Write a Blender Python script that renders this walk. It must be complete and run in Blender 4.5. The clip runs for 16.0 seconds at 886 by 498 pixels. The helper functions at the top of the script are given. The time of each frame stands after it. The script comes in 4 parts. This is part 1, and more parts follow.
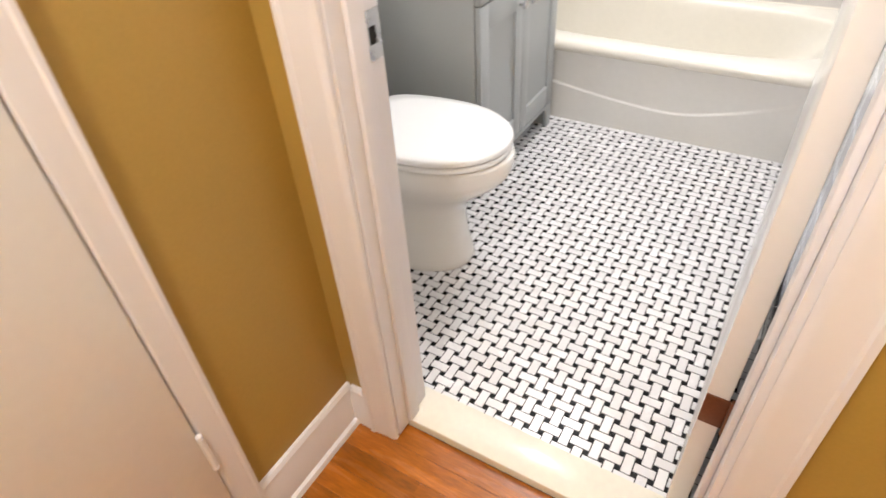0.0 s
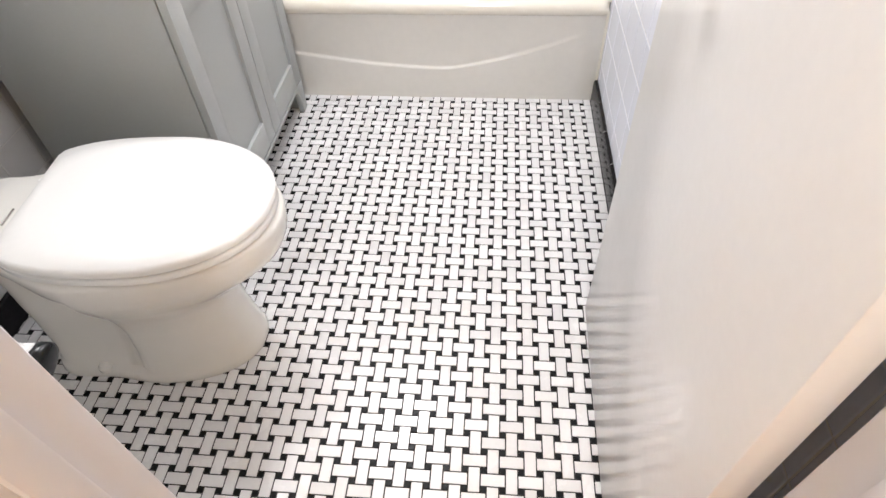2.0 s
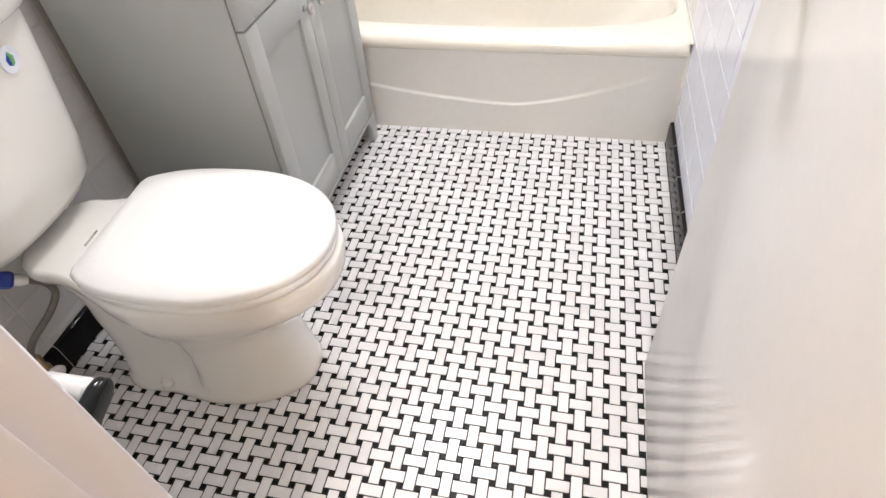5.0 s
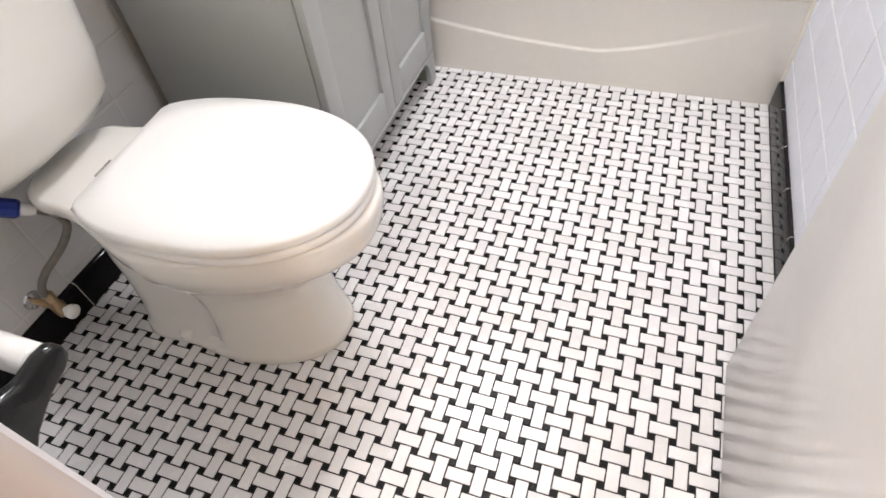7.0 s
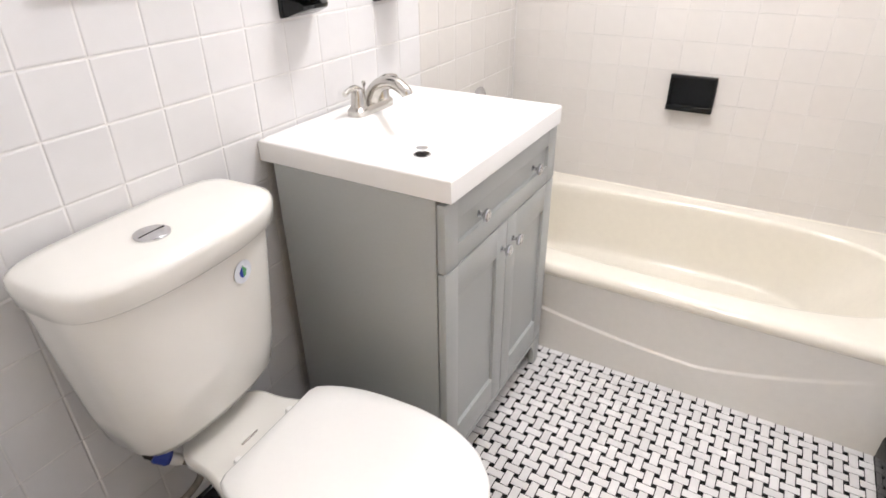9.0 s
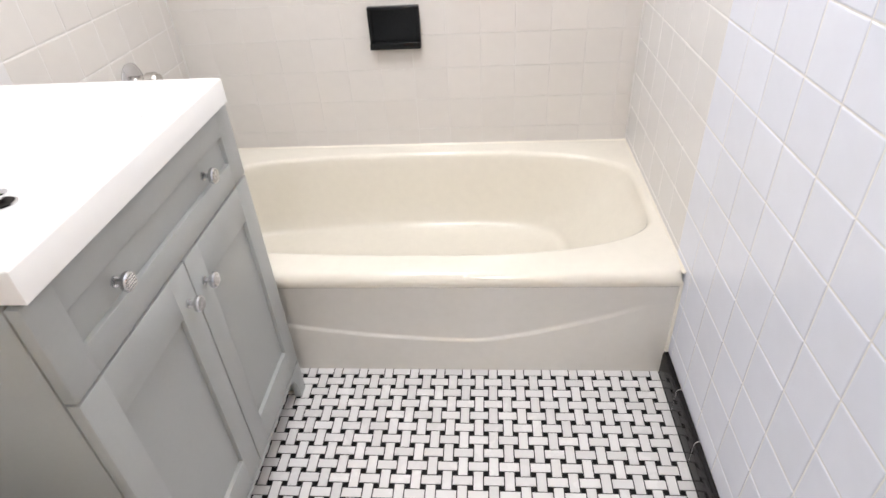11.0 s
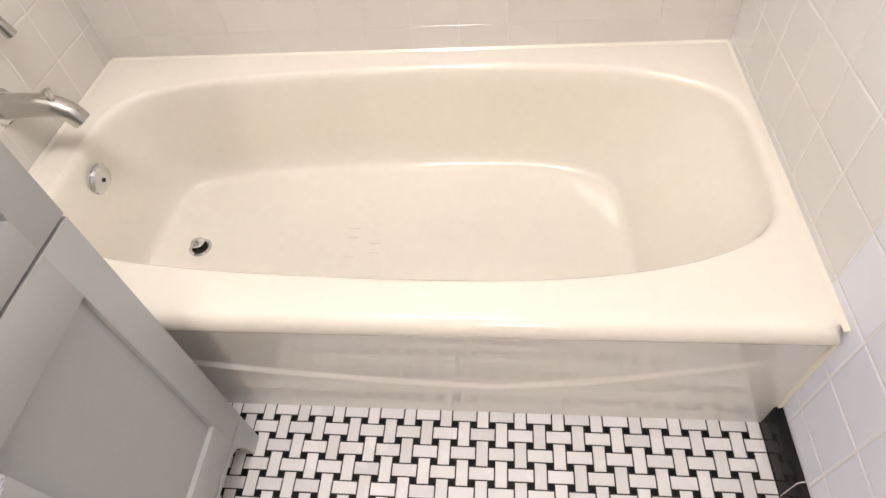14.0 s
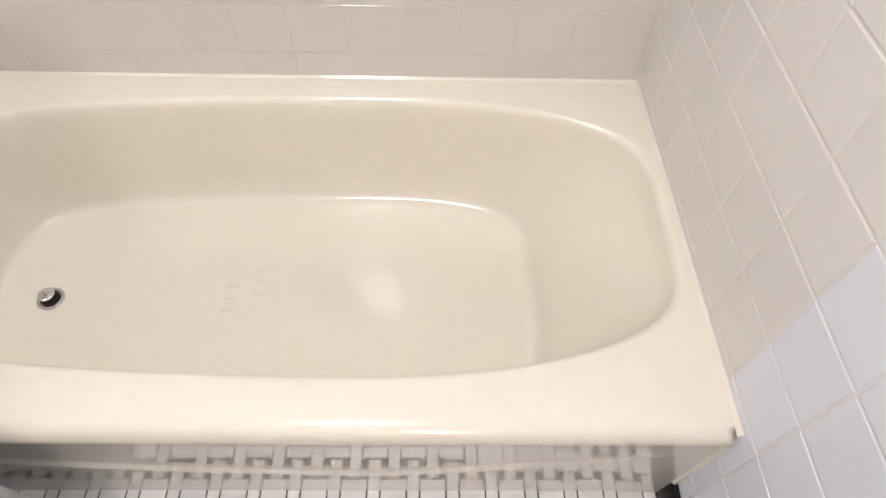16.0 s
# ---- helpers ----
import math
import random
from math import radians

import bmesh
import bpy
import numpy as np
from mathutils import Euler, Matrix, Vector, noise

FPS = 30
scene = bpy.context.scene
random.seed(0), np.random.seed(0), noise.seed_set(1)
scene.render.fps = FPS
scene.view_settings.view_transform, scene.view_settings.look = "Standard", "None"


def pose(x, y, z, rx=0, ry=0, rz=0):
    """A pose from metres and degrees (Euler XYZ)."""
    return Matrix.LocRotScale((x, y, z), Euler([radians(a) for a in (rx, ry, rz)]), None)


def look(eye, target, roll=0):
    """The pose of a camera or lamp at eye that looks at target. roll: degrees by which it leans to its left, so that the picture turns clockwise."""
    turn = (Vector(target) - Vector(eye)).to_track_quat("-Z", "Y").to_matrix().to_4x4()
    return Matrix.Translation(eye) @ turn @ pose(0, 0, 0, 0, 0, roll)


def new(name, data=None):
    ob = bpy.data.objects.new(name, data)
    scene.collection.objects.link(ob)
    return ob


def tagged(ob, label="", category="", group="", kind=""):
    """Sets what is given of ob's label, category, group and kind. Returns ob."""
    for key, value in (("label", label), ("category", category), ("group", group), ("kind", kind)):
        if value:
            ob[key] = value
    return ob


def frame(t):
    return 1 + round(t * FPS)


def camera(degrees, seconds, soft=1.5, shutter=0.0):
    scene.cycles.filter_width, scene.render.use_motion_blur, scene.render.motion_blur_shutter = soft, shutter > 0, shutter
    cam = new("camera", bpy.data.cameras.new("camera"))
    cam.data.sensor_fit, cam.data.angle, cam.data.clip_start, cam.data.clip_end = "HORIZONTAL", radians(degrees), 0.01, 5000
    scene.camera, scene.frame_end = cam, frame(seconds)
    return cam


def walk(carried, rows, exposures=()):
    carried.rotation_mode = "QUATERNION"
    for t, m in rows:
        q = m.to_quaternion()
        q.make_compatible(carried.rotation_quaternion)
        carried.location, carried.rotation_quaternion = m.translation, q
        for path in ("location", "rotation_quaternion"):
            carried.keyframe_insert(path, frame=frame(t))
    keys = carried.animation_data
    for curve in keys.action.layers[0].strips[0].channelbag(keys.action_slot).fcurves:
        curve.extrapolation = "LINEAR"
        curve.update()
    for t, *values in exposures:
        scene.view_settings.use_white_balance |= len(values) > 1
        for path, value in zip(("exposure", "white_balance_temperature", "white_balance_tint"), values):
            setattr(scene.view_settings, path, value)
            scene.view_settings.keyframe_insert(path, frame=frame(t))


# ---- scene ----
cam = camera(74.7, 16.0, shutter=0.25)
PATH = [
    (0, (1.358, -2.277, 1.247), (0.51, -0.994, -0.032), -4.1),
    (0.5, (1.254, -2.148, 1.248), (0.738, -0.728, -0.062), -4.9),
    (0.8, (1.202, -2.027, 1.211), (0.81, -0.6, -0.135), -5.3),
    (1, (1.217, -1.955, 1.195), (0.864, -0.551, -0.185), -6.3),
    (1.5, (1.196, -1.813, 1.155), (0.936, -0.455, -0.291), -5.8),
    (2, (1.159, -1.781, 1.165), (1.01, -0.439, -0.311), -2.5),
    (2.5, (1.169, -1.771, 1.183), (0.985, -0.405, -0.266), -2.3),
    (3, (1.181, -1.736, 1.189), (0.922, -0.374, -0.253), -3.6),
    (3.5, (1.182, -1.747, 1.189), (0.897, -0.385, -0.248), -4.6),
    (3.7, (1.19, -1.748, 1.195), (0.914, -0.37, -0.227), -4.6),
    (5.8, (1.148, -1.686, 1.176), (0.715, -0.355, -0.252), -5.6),
    (6, (1.14, -1.654, 1.15), (0.71, -0.372, -0.324), -6.0),
    (6.5, (1.134, -1.61, 1.053), (0.698, -0.393, -0.473), -6.5),
    (7, (1.137, -1.605, 1.063), (0.607, -0.399, -0.442), -6.8),
    (7.5, (1.121, -1.601, 1.148), (0.393, -0.359, -0.24), -6.8),
    (8, (1.063, -1.584, 1.265), (0.22, -0.249, 0.037), -3.3),
    (8.5, (1.04, -1.581, 1.31), (0.133, -0.169, 0.223), -0.9),
    (9, (1.032, -1.594, 1.337), (0.147, -0.092, 0.357), -0.7),
    (9.5, (1.027, -1.572, 1.352), (0.376, 0.065, 0.406), -0.7),
    (10, (1.037, -1.507, 1.363), (0.633, 0.194, 0.392), -2.2),
    (10.2, (1.039, -1.443, 1.337), (0.699, 0.258, 0.341), -2.9),
    (12.3, (0.998, -0.755, 1.216), (0.939, 0.669, -0.188), -3.4),
    (12.5, (0.986, -0.711, 1.206), (0.921, 0.685, -0.225), -3.9),
    (13, (1.001, -0.572, 1.178), (0.876, 0.758, -0.31), -5.5),
    (13.5, (1.003, -0.5, 1.157), (0.822, 0.778, -0.371), -6.3),
    (14, (1.006, -0.472, 1.14), (0.794, 0.768, -0.414), -7.2),
    (14.5, (1.034, -0.466, 1.179), (0.823, 0.786, -0.367), -8.4),
    (15, (1.088, -0.437, 1.165), (0.977, 0.801, -0.402), -6.7),
    (15.5, (1.103, -0.36, 1.138), (1.114, 0.832, -0.468), -2.8),
    (16, (1.073, -0.247, 1.165), (1.107, 0.903, -0.471), 1.9),
]
EXPOSURES = [(0.0, -0.03, 6500, 11), (0.5, 0.0, 6050, 9), (1.5, 0.0, 6300, 11), (3.0, 0.0, 6450, 12), (8.0, -0.04, 6550, 13), (8.5, -0.14, 6600, 13), (9.5, -0.23, 6550, 13),
             (10.2, -0.26, 6450, 12), (12.5, -0.27, 6750, 14), (13.8, -0.28, 7050, 16), (14.5, -0.29, 7000, 16), (15.5, -0.38, 6850, 15), (16.0, -0.48, 6850, 15)]
walk(cam, [(t, look(eye, target, roll)) for t, eye, target, roll in PATH], EXPOSURES)

# ---- world and lamps ----
world = bpy.data.worlds.new("world")
scene.world = world
world.use_nodes = True
world.node_tree.nodes["Background"].inputs["Color"].default_value = (0.6, 0.7, 0.9, 1)
world.node_tree.nodes["Background"].inputs["Strength"].default_value = 0.05


def bulb(name, x, y, z, watts, color, radius):
    data = bpy.data.lights.new(name, "POINT")
    data.energy, data.color, data.shadow_soft_size = watts, color, radius
    ob = new(name, data)
    ob.location = (x, y, z)
    return ob


# the bathroom's flush ceiling lamp and the hall's ceiling lamp
LAMP_X, LAMP_Y, LAMP_Z = 0.70, -0.18, 2.27
bulb("ceiling_bulb", LAMP_X, LAMP_Y, LAMP_Z, 71.0, (0.985, 0.99, 1.0), 0.16)
bulb("hall_bulb", 1.12, -2.72, 2.28, 67.0, (0.97, 0.98, 1.0), 0.10)


# ---- materials ----
def mat(name, color, rough=0.5, metal=0.0, var=0.04, scale=6.0, fine=60.0, bump=0.05, rand=0.0, island=0.0,
        coat=0.0, warp=None, spec=0.5, rough_var=0.08):
    """A surface with two scales of variation in tone and gloss, fine relief, and a shift of tone from piece to piece."""
    m = bpy.data.materials.new(name)
    m.use_nodes = True
    n, link = m.node_tree.nodes, m.node_tree.links
    b = n["Principled BSDF"]
    b.inputs["Metallic"].default_value = metal
    b.inputs["Coat Weight"].default_value = coat
    b.inputs["Coat Roughness"].default_value = 0.04
    b.inputs["Specular IOR Level"].default_value = spec
    tc = n.new("ShaderNodeTexCoord")
    src = tc.outputs["Object"]
    if warp:
        mp = n.new("ShaderNodeMapping")
        mp.inputs["Scale"].default_value = warp
        link.new(src, mp.inputs["Vector"])
        src = mp.outputs["Vector"]
    big, small = n.new("ShaderNodeTexNoise"), n.new("ShaderNodeTexNoise")
    for tex, sc in ((big, scale), (small, fine)):
        tex.inputs["Scale"].default_value = sc
        tex.inputs["Detail"].default_value = 4
        link.new(src, tex.inputs["Vector"])
    mix = n.new("ShaderNodeMath")
    mix.operation = "ADD"
    link.new(big.outputs["Fac"], mix.inputs[0])
    link.new(small.outputs["Fac"], mix.inputs[1])
    val = n.new("ShaderNodeMapRange")
    val.inputs["From Min"].default_value, val.inputs["From Max"].default_value = 0.6, 1.4
    val.inputs["To Min"].default_value, val.inputs["To Max"].default_value = 1 - var, 1 + var
    link.new(mix.outputs[0], val.inputs["Value"])
    last = val.outputs["Result"]
    for amount, node, out in ((rand, "ShaderNodeObjectInfo", "Random"), (island, "ShaderNodeNewGeometry", "Random Per Island")):
        if amount:
            info, rr, mul = n.new(node), n.new("ShaderNodeMapRange"), n.new("ShaderNodeMath")
            rr.inputs["To Min"].default_value, rr.inputs["To Max"].default_value = 1 - amount, 1 + amount * 0.35
            link.new(info.outputs[out], rr.inputs["Value"])
            mul.operation = "MULTIPLY"
            link.new(last, mul.inputs[0])
            link.new(rr.outputs["Result"], mul.inputs[1])
            last = mul.outputs[0]
    tint = n.new("ShaderNodeVectorMath")
    tint.operation = "SCALE"
    tint.inputs[0].default_value = color
    link.new(last, tint.inputs["Scale"])
    link.new(tint.outputs["Vector"], b.inputs["Base Color"])
    rv = n.new("ShaderNodeMapRange")
    rv.inputs["From Min"].default_value, rv.inputs["From Max"].default_value = 0.3, 0.7
    rv.inputs["To Min"].default_value = max(0.02, rough - rough_var)
    rv.inputs["To Max"].default_value = rough + rough_var
    link.new(big.outputs["Fac"], rv.inputs["Value"])
    link.new(rv.outputs["Result"], b.inputs["Roughness"])
    if bump:
        bp = n.new("ShaderNodeBump")
        bp.inputs["Strength"].default_value = bump
        bp.inputs["Distance"].default_value = 0.002
        link.new(small.outputs["Fac"], bp.inputs["Height"])
        link.new(bp.outputs["Normal"], b.inputs["Normal"])
    return m


def wood_floor_mat():
    m = mat("oak_boards", (0.37, 0.115, 0.012), 0.24, spec=0.35, var=0.55, scale=3.0, fine=26.0, bump=0.04, rand=0.3, warp=(1.0, 9.0, 9.0))
    return m


M_FLOOR = mat("floor_marble_white", (0.735, 0.723, 0.72), 0.24, var=0.03, scale=14, fine=120, bump=0.02, rand=0.10)
M_FLOOR_REST = mat("floor_marble_white_joined", (0.735, 0.723, 0.72), 0.24, var=0.03, scale=14, fine=120, bump=0.02, island=0.10)
M_DOT = mat("floor_marble_black", (0.010, 0.010, 0.011), 0.35, var=0.3, scale=20, fine=200, bump=0.02, spec=0.12)
M_GROUT_DARK = mat("dark_grout", (0.022, 0.02, 0.019), 0.85, var=0.3, scale=30, fine=300, bump=0.3, spec=0.2)
M_GROUT = mat("white_grout", (0.70, 0.685, 0.665), 0.8, var=0.1, scale=20, fine=200, bump=0.3)
M_WALL_TILE = mat("white_glazed_tile", (0.69, 0.68, 0.68), 0.07, var=0.02, scale=5, fine=30, bump=0.035, rand=0.025, rough_var=0.03)
# Next three tints put each wall's warm or cool light into tile colour.
M_WARM_LIT_TILE = mat("warm_lit_glazed_tile", (0.665, 0.637, 0.605), 0.12, var=0.02, scale=5, fine=30, bump=0.06, rand=0.025, rough_var=0.04)
M_PALE_LIT_TILE = mat("pale_lit_glazed_tile", (0.715, 0.705, 0.70), 0.08, var=0.02, scale=5, fine=30, bump=0.03, rand=0.025, rough_var=0.03)
M_COOL_LIT_TILE = mat("cool_lit_glazed_tile", (0.725, 0.75, 0.832), 0.06, var=0.02, scale=5, fine=30, bump=0.03, rand=0.025, rough_var=0.03)
M_BASE_TILE = mat("black_glazed_tile", (0.012, 0.011, 0.012), 0.12, spec=0.12, var=0.25, scale=20, fine=120, bump=0.05, rough_var=0.04)
M_BLACK_CERAMIC = mat("black_glazed_ceramic", (0.010, 0.011, 0.012), 0.12, spec=0.25, var=0.2, scale=15, fine=90, bump=0.03, rough_var=0.04)
M_PORCELAIN = mat("white_vitreous_china", (0.80, 0.78, 0.735), 0.09, var=0.012, scale=4, fine=40, bump=0.01, coat=0.3, rough_var=0.03)
M_SEAT = mat("white_seat_plastic", (0.84, 0.83, 0.81), 0.2, var=0.012, scale=5, fine=80, bump=0.01, rough_var=0.05)
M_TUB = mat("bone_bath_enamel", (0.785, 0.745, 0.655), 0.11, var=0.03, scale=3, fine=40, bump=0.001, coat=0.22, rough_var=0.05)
# Glossier bath enamel, greyed so that the apron's shade sits in its colour.
M_APRON = mat("shaded_apron_enamel", (0.715, 0.695, 0.65), 0.03, var=0.03, scale=3, fine=40, bump=0.0, coat=0.75, rough_var=0.02)
M_CABINET = mat("grey_cabinet_lacquer", (0.395, 0.41, 0.402), 0.36, var=0.025, scale=4, fine=120, bump=0.03)
# Near-black, so that the shade inside the cabinet is in the colour.
M_CABINET_IN = mat("cabinet_inner_shade", (0.03, 0.03, 0.03), 0.8, var=0.2, scale=10, fine=80)
M_SINK = mat("white_cultured_marble", (0.86, 0.85, 0.83), 0.12, var=0.012, scale=4, fine=40, bump=0.01, rough_var=0.04)
M_CHROME = mat("chrome", (0.62, 0.62, 0.635), 0.08, metal=1.0, var=0.03, scale=20, fine=200, bump=0.0, rough_var=0.03)
M_NICKEL = mat("brushed_nickel", (0.56, 0.54, 0.51), 0.2, metal=1.0, var=0.05, scale=20, fine=240, bump=0.02, rough_var=0.06)
M_HOSE = mat("braided_steel", (0.20, 0.18, 0.16), 0.45, metal=0.6, var=0.3, scale=60, fine=500, bump=0.4)
M_BRASS = mat("aged_brass", (0.42, 0.30, 0.17), 0.35, metal=0.8, var=0.2, scale=40, fine=200, bump=0.05)
M_BLUE = mat("blue_plastic", (0.015, 0.04, 0.27), 0.4, var=0.1, scale=20, fine=100)
M_GREEN = mat("green_print", (0.10, 0.36, 0.14), 0.4, var=0.05)
M_LABEL = mat("clear_label_film", (0.72, 0.75, 0.80), 0.3, var=0.02)
M_TRIM = mat("white_trim_gloss", (0.80, 0.78, 0.80), 0.32, var=0.01, scale=1.5, fine=70, bump=0.02, rough_var=0.015)
M_DOOR = mat("white_door_gloss", (0.85, 0.835, 0.82), 0.17, var=0.02, scale=2.5, fine=60, bump=0.05, rough_var=0.05)
M_MUSTARD = mat("mustard_wall_paint", (0.41, 0.265, 0.06), 0.5, var=0.05, scale=2.0, fine=160, bump=0.12)
M_PAINT = mat("white_wall_paint", (0.80, 0.79, 0.77), 0.6, var=0.03, scale=2, fine=160, bump=0.1)
M_SILL = mat("cream_marble_threshold", (0.78, 0.73, 0.62), 0.22, var=0.05, scale=9, fine=60, bump=0.02)
M_WOOD = wood_floor_mat()
M_RUST = mat("brown_painted_hinge", (0.16, 0.055, 0.025), 0.4, metal=0.3, var=0.2, scale=30, fine=200, bump=0.05)
M_ROLLER = mat("white_plastic_roller", (0.82, 0.81, 0.79), 0.25, var=0.02)
M_STEEL = mat("satin_steel", (0.55, 0.54, 0.52), 0.3, metal=1.0, var=0.1, scale=30, fine=300)
M_DARK = mat("dark_hole", (0.015, 0.012, 0.01), 0.8, var=0.2)
M_MIRROR = mat("silvered_glass", (0.9, 0.91, 0.91), 0.02, metal=1.0, var=0.0, bump=0.0, rough_var=0.0)
M_FRAME = mat("black_metal_frame", (0.015, 0.015, 0.016), 0.3, var=0.2, scale=20, fine=150)
M_OPAL = mat("opal_glass", (0.85, 0.85, 0.83), 0.2, var=0.02)


# ---- mesh helpers ----
def done(bm, name, material, parent=None, label="", smooth=0.6):
    bmesh.ops.recalc_face_normals(bm, faces=bm.faces)
    me = bpy.data.meshes.new(name)
    bm.to_mesh(me)
    bm.free()
    if smooth:
        for p in me.polygons:
            p.use_smooth = True
        me.set_sharp_from_angle(angle=smooth)
    me.materials.append(material)
    ob = new(name, me)
    ob.parent = parent
    if label:
        ob["label"] = label
    return ob


def part(name, bm, material, parent, label="", smooth=0.6):
    return done(bm, name, material, parent, label, smooth)


def thing(name, x, y, z, label, category, group="", rz=0.0):
    ob = new(name)
    ob.matrix_basis = pose(x, y, z, 0, 0, rz)
    ob.empty_display_size = 0.05
    return tagged(ob, label, category, group)


def box(x0, x1, y0, y1, z0, z1, bevel=0.0, segments=2, bm=None):
    b = bmesh.new()
    v = [b.verts.new((x, y, z)) for x in (x0, x1) for y in (y0, y1) for z in (z0, z1)]
    for f in ((0, 1, 3, 2), (4, 6, 7, 5), (0, 4, 5, 1), (2, 3, 7, 6), (0, 2, 6, 4), (1, 5, 7, 3)):
        b.faces.new([v[i] for i in f])
    bmesh.ops.recalc_face_normals(b, faces=b.faces)
    if bevel:
        bmesh.ops.bevel(b, geom=b.edges[:], offset=bevel, segments=segments, affect="EDGES", profile=0.5)
    if bm is None:
        return b
    merge(bm, b)
    return bm


def merge(bm, other):
    table = {}
    for v in other.verts:
        table[v] = bm.verts.new(v.co)
    for f in other.faces:
        bm.faces.new([table[v] for v in f.verts])
    other.free()


def loft(loops, caps=(True, True), closed=True):
    bm = bmesh.new()
    rows = [[bm.verts.new(p) for p in loop] for loop in loops]
    n = len(rows[0])
    for a, b in zip(rows, rows[1:]):
        for i in range(n if closed else n - 1):
            bm.faces.new((a[i], a[(i + 1) % n], b[(i + 1) % n], b[i]))
    if caps[0]:
        bm.faces.new(rows[0][::-1])
    if caps[1]:
        bm.faces.new(rows[-1])
    return bm


def lathe(profile, steps=24, axis="z", at=(0, 0, 0)):
    """profile: pairs of radius and height along the axis."""
    loops = []
    for r, h in profile:
        loop = []
        for i in range(steps):
            a = 2 * math.pi * i / steps
            c, s_ = r * math.cos(a), r * math.sin(a)
            p = {"z": (c, s_, h), "x": (h, c, s_), "y": (s_, h, c)}[axis]
            loop.append(tuple(p[k] + at[k] for k in range(3)))
        loops.append(loop)
    return loft(loops)


def tube(points, radius, steps=10, closed=False):
    """A round bar along a line of points; radius a number or one for each point."""
    pts = [Vector(p) for p in points]
    loops, side = [], None
    for i, p in enumerate(pts):
        d = (pts[min(i + 1, len(pts) - 1)] - pts[max(i - 1, 0)]).normalized()
        if side is None:
            side = d.orthogonal().normalized()
        side = (side - d * side.dot(d)).normalized()
        up = d.cross(side)
        r = radius[i] if isinstance(radius, (list, tuple)) else radius
        loops.append([p + (side * math.cos(2 * math.pi * k / steps) + up * math.sin(2 * math.pi * k / steps)) * r for k in range(steps)])
    return loft(loops)


def curve_points(ctrl, count):
    """A smooth line through a few points."""
    c = [Vector(p) for p in ctrl]
    c = [c[0] * 2 - c[1]] + c + [c[-1] * 2 - c[-2]]
    out = []
    spans = len(c) - 3
    for k in range(count + 1):
        u = k / count * spans
        i = min(int(u), spans - 1)
        f = u - i
        a, b, d, e = c[i:i + 4]
        out.append(0.5 * ((2 * b) + (d - a) * f + (2 * a - 5 * b + 4 * d - e) * f * f + (3 * b - a - 3 * d + e) * f ** 3))
    return out


def extrude_profile(profile, axis, a0, a1, bevel=0.0):
    """A closed profile in the two other axes, drawn out from a0 to a1 along an axis."""
    def place(p, a):
        return {"x": (a, p[0], p[1]), "y": (p[0], a, p[1]), "z": (p[0], p[1], a)}[axis]
    bm = loft([[place(p, a0) for p in profile], [place(p, a1) for p in profile]])
    bmesh.ops.recalc_face_normals(bm, faces=bm.faces)
    if bevel:
        bmesh.ops.bevel(bm, geom=bm.edges[:], offset=bevel, segments=2, affect="EDGES", profile=0.5)
    return bm


def superloop(cx, cy, ax, ay, z, n, count=72):
    out = []
    for i in range(count):
        t = 2 * math.pi * i / count
        c, s_ = math.cos(t), math.sin(t)
        r = (abs(c) ** n + abs(s_) ** n) ** (-1 / n)
        out.append((cx + ax * c * r, cy + ay * s_ * r, z))
    return out


# ---- the plan ----
W = 1.513            # between the tiled side walls
BACK = 0.775         # tiled wall behind the bath
DOOR_Y = -1.565      # door wall, bathroom face
HALL_Y = -1.675      # door wall, hall face
JAMB_L, JAMB_R = 0.80, 1.445
HEAD = 2.03
CEIL = 2.40
HALL_X0, HALL_X1, HALL_END = 0.66, 2.05, -3.3


def structure(name, bm, material, label, category, smooth=0.0):
    return tagged(done(bm, name, material, None, "", smooth), label, category, kind="structure")


wall_left = structure("wall_left", box(-0.12, -0.0014, DOOR_Y, BACK + 0.12, -0.05, CEIL), M_GROUT, "white glazed square tile wall behind the toilet", "wall")
wall_right = structure("wall_right", box(W + 0.0014, W + 0.12, DOOR_Y, BACK + 0.12, -0.05, CEIL), M_GROUT, "white glazed square tile wall with towel bar", "wall")
wall_back = structure("wall_back", box(-0.0014, W + 0.0014, BACK + 0.0014, BACK + 0.12, -0.05, CEIL), M_GROUT, "white glazed tile wall behind the bathtub", "wall")
bm = box(-0.12, JAMB_L - 0.02, HALL_Y, DOOR_Y, -0.05, CEIL)
box(JAMB_R + 0.02, HALL_X1 + 0.12, HALL_Y, DOOR_Y, -0.05, CEIL, bm=bm)
box(JAMB_L - 0.02, JAMB_R + 0.02, HALL_Y, DOOR_Y, HEAD + 0.02, CEIL, bm=bm)
wall_door = structure("wall_door", bm, M_PAINT, "white painted partition wall with a doorway", "wall")
floor = structure("floor", box(0.0, W, -1.537, 0.02, -0.05, -0.0018), M_GROUT_DARK, "black and white basketweave mosaic floor", "floor")
ceiling = structure("ceiling", box(-0.12, W + 0.12, HALL_Y, BACK + 0.12, CEIL, CEIL + 0.05), M_PAINT, "plain white painted ceiling", "ceiling")
hall_ceiling = structure("hall_ceiling", box(HALL_X0 - 0.12, HALL_X1 + 0.12, HALL_END, HALL_Y, CEIL, CEIL + 0.05), M_PAINT, "plain white hall ceiling", "ceiling")

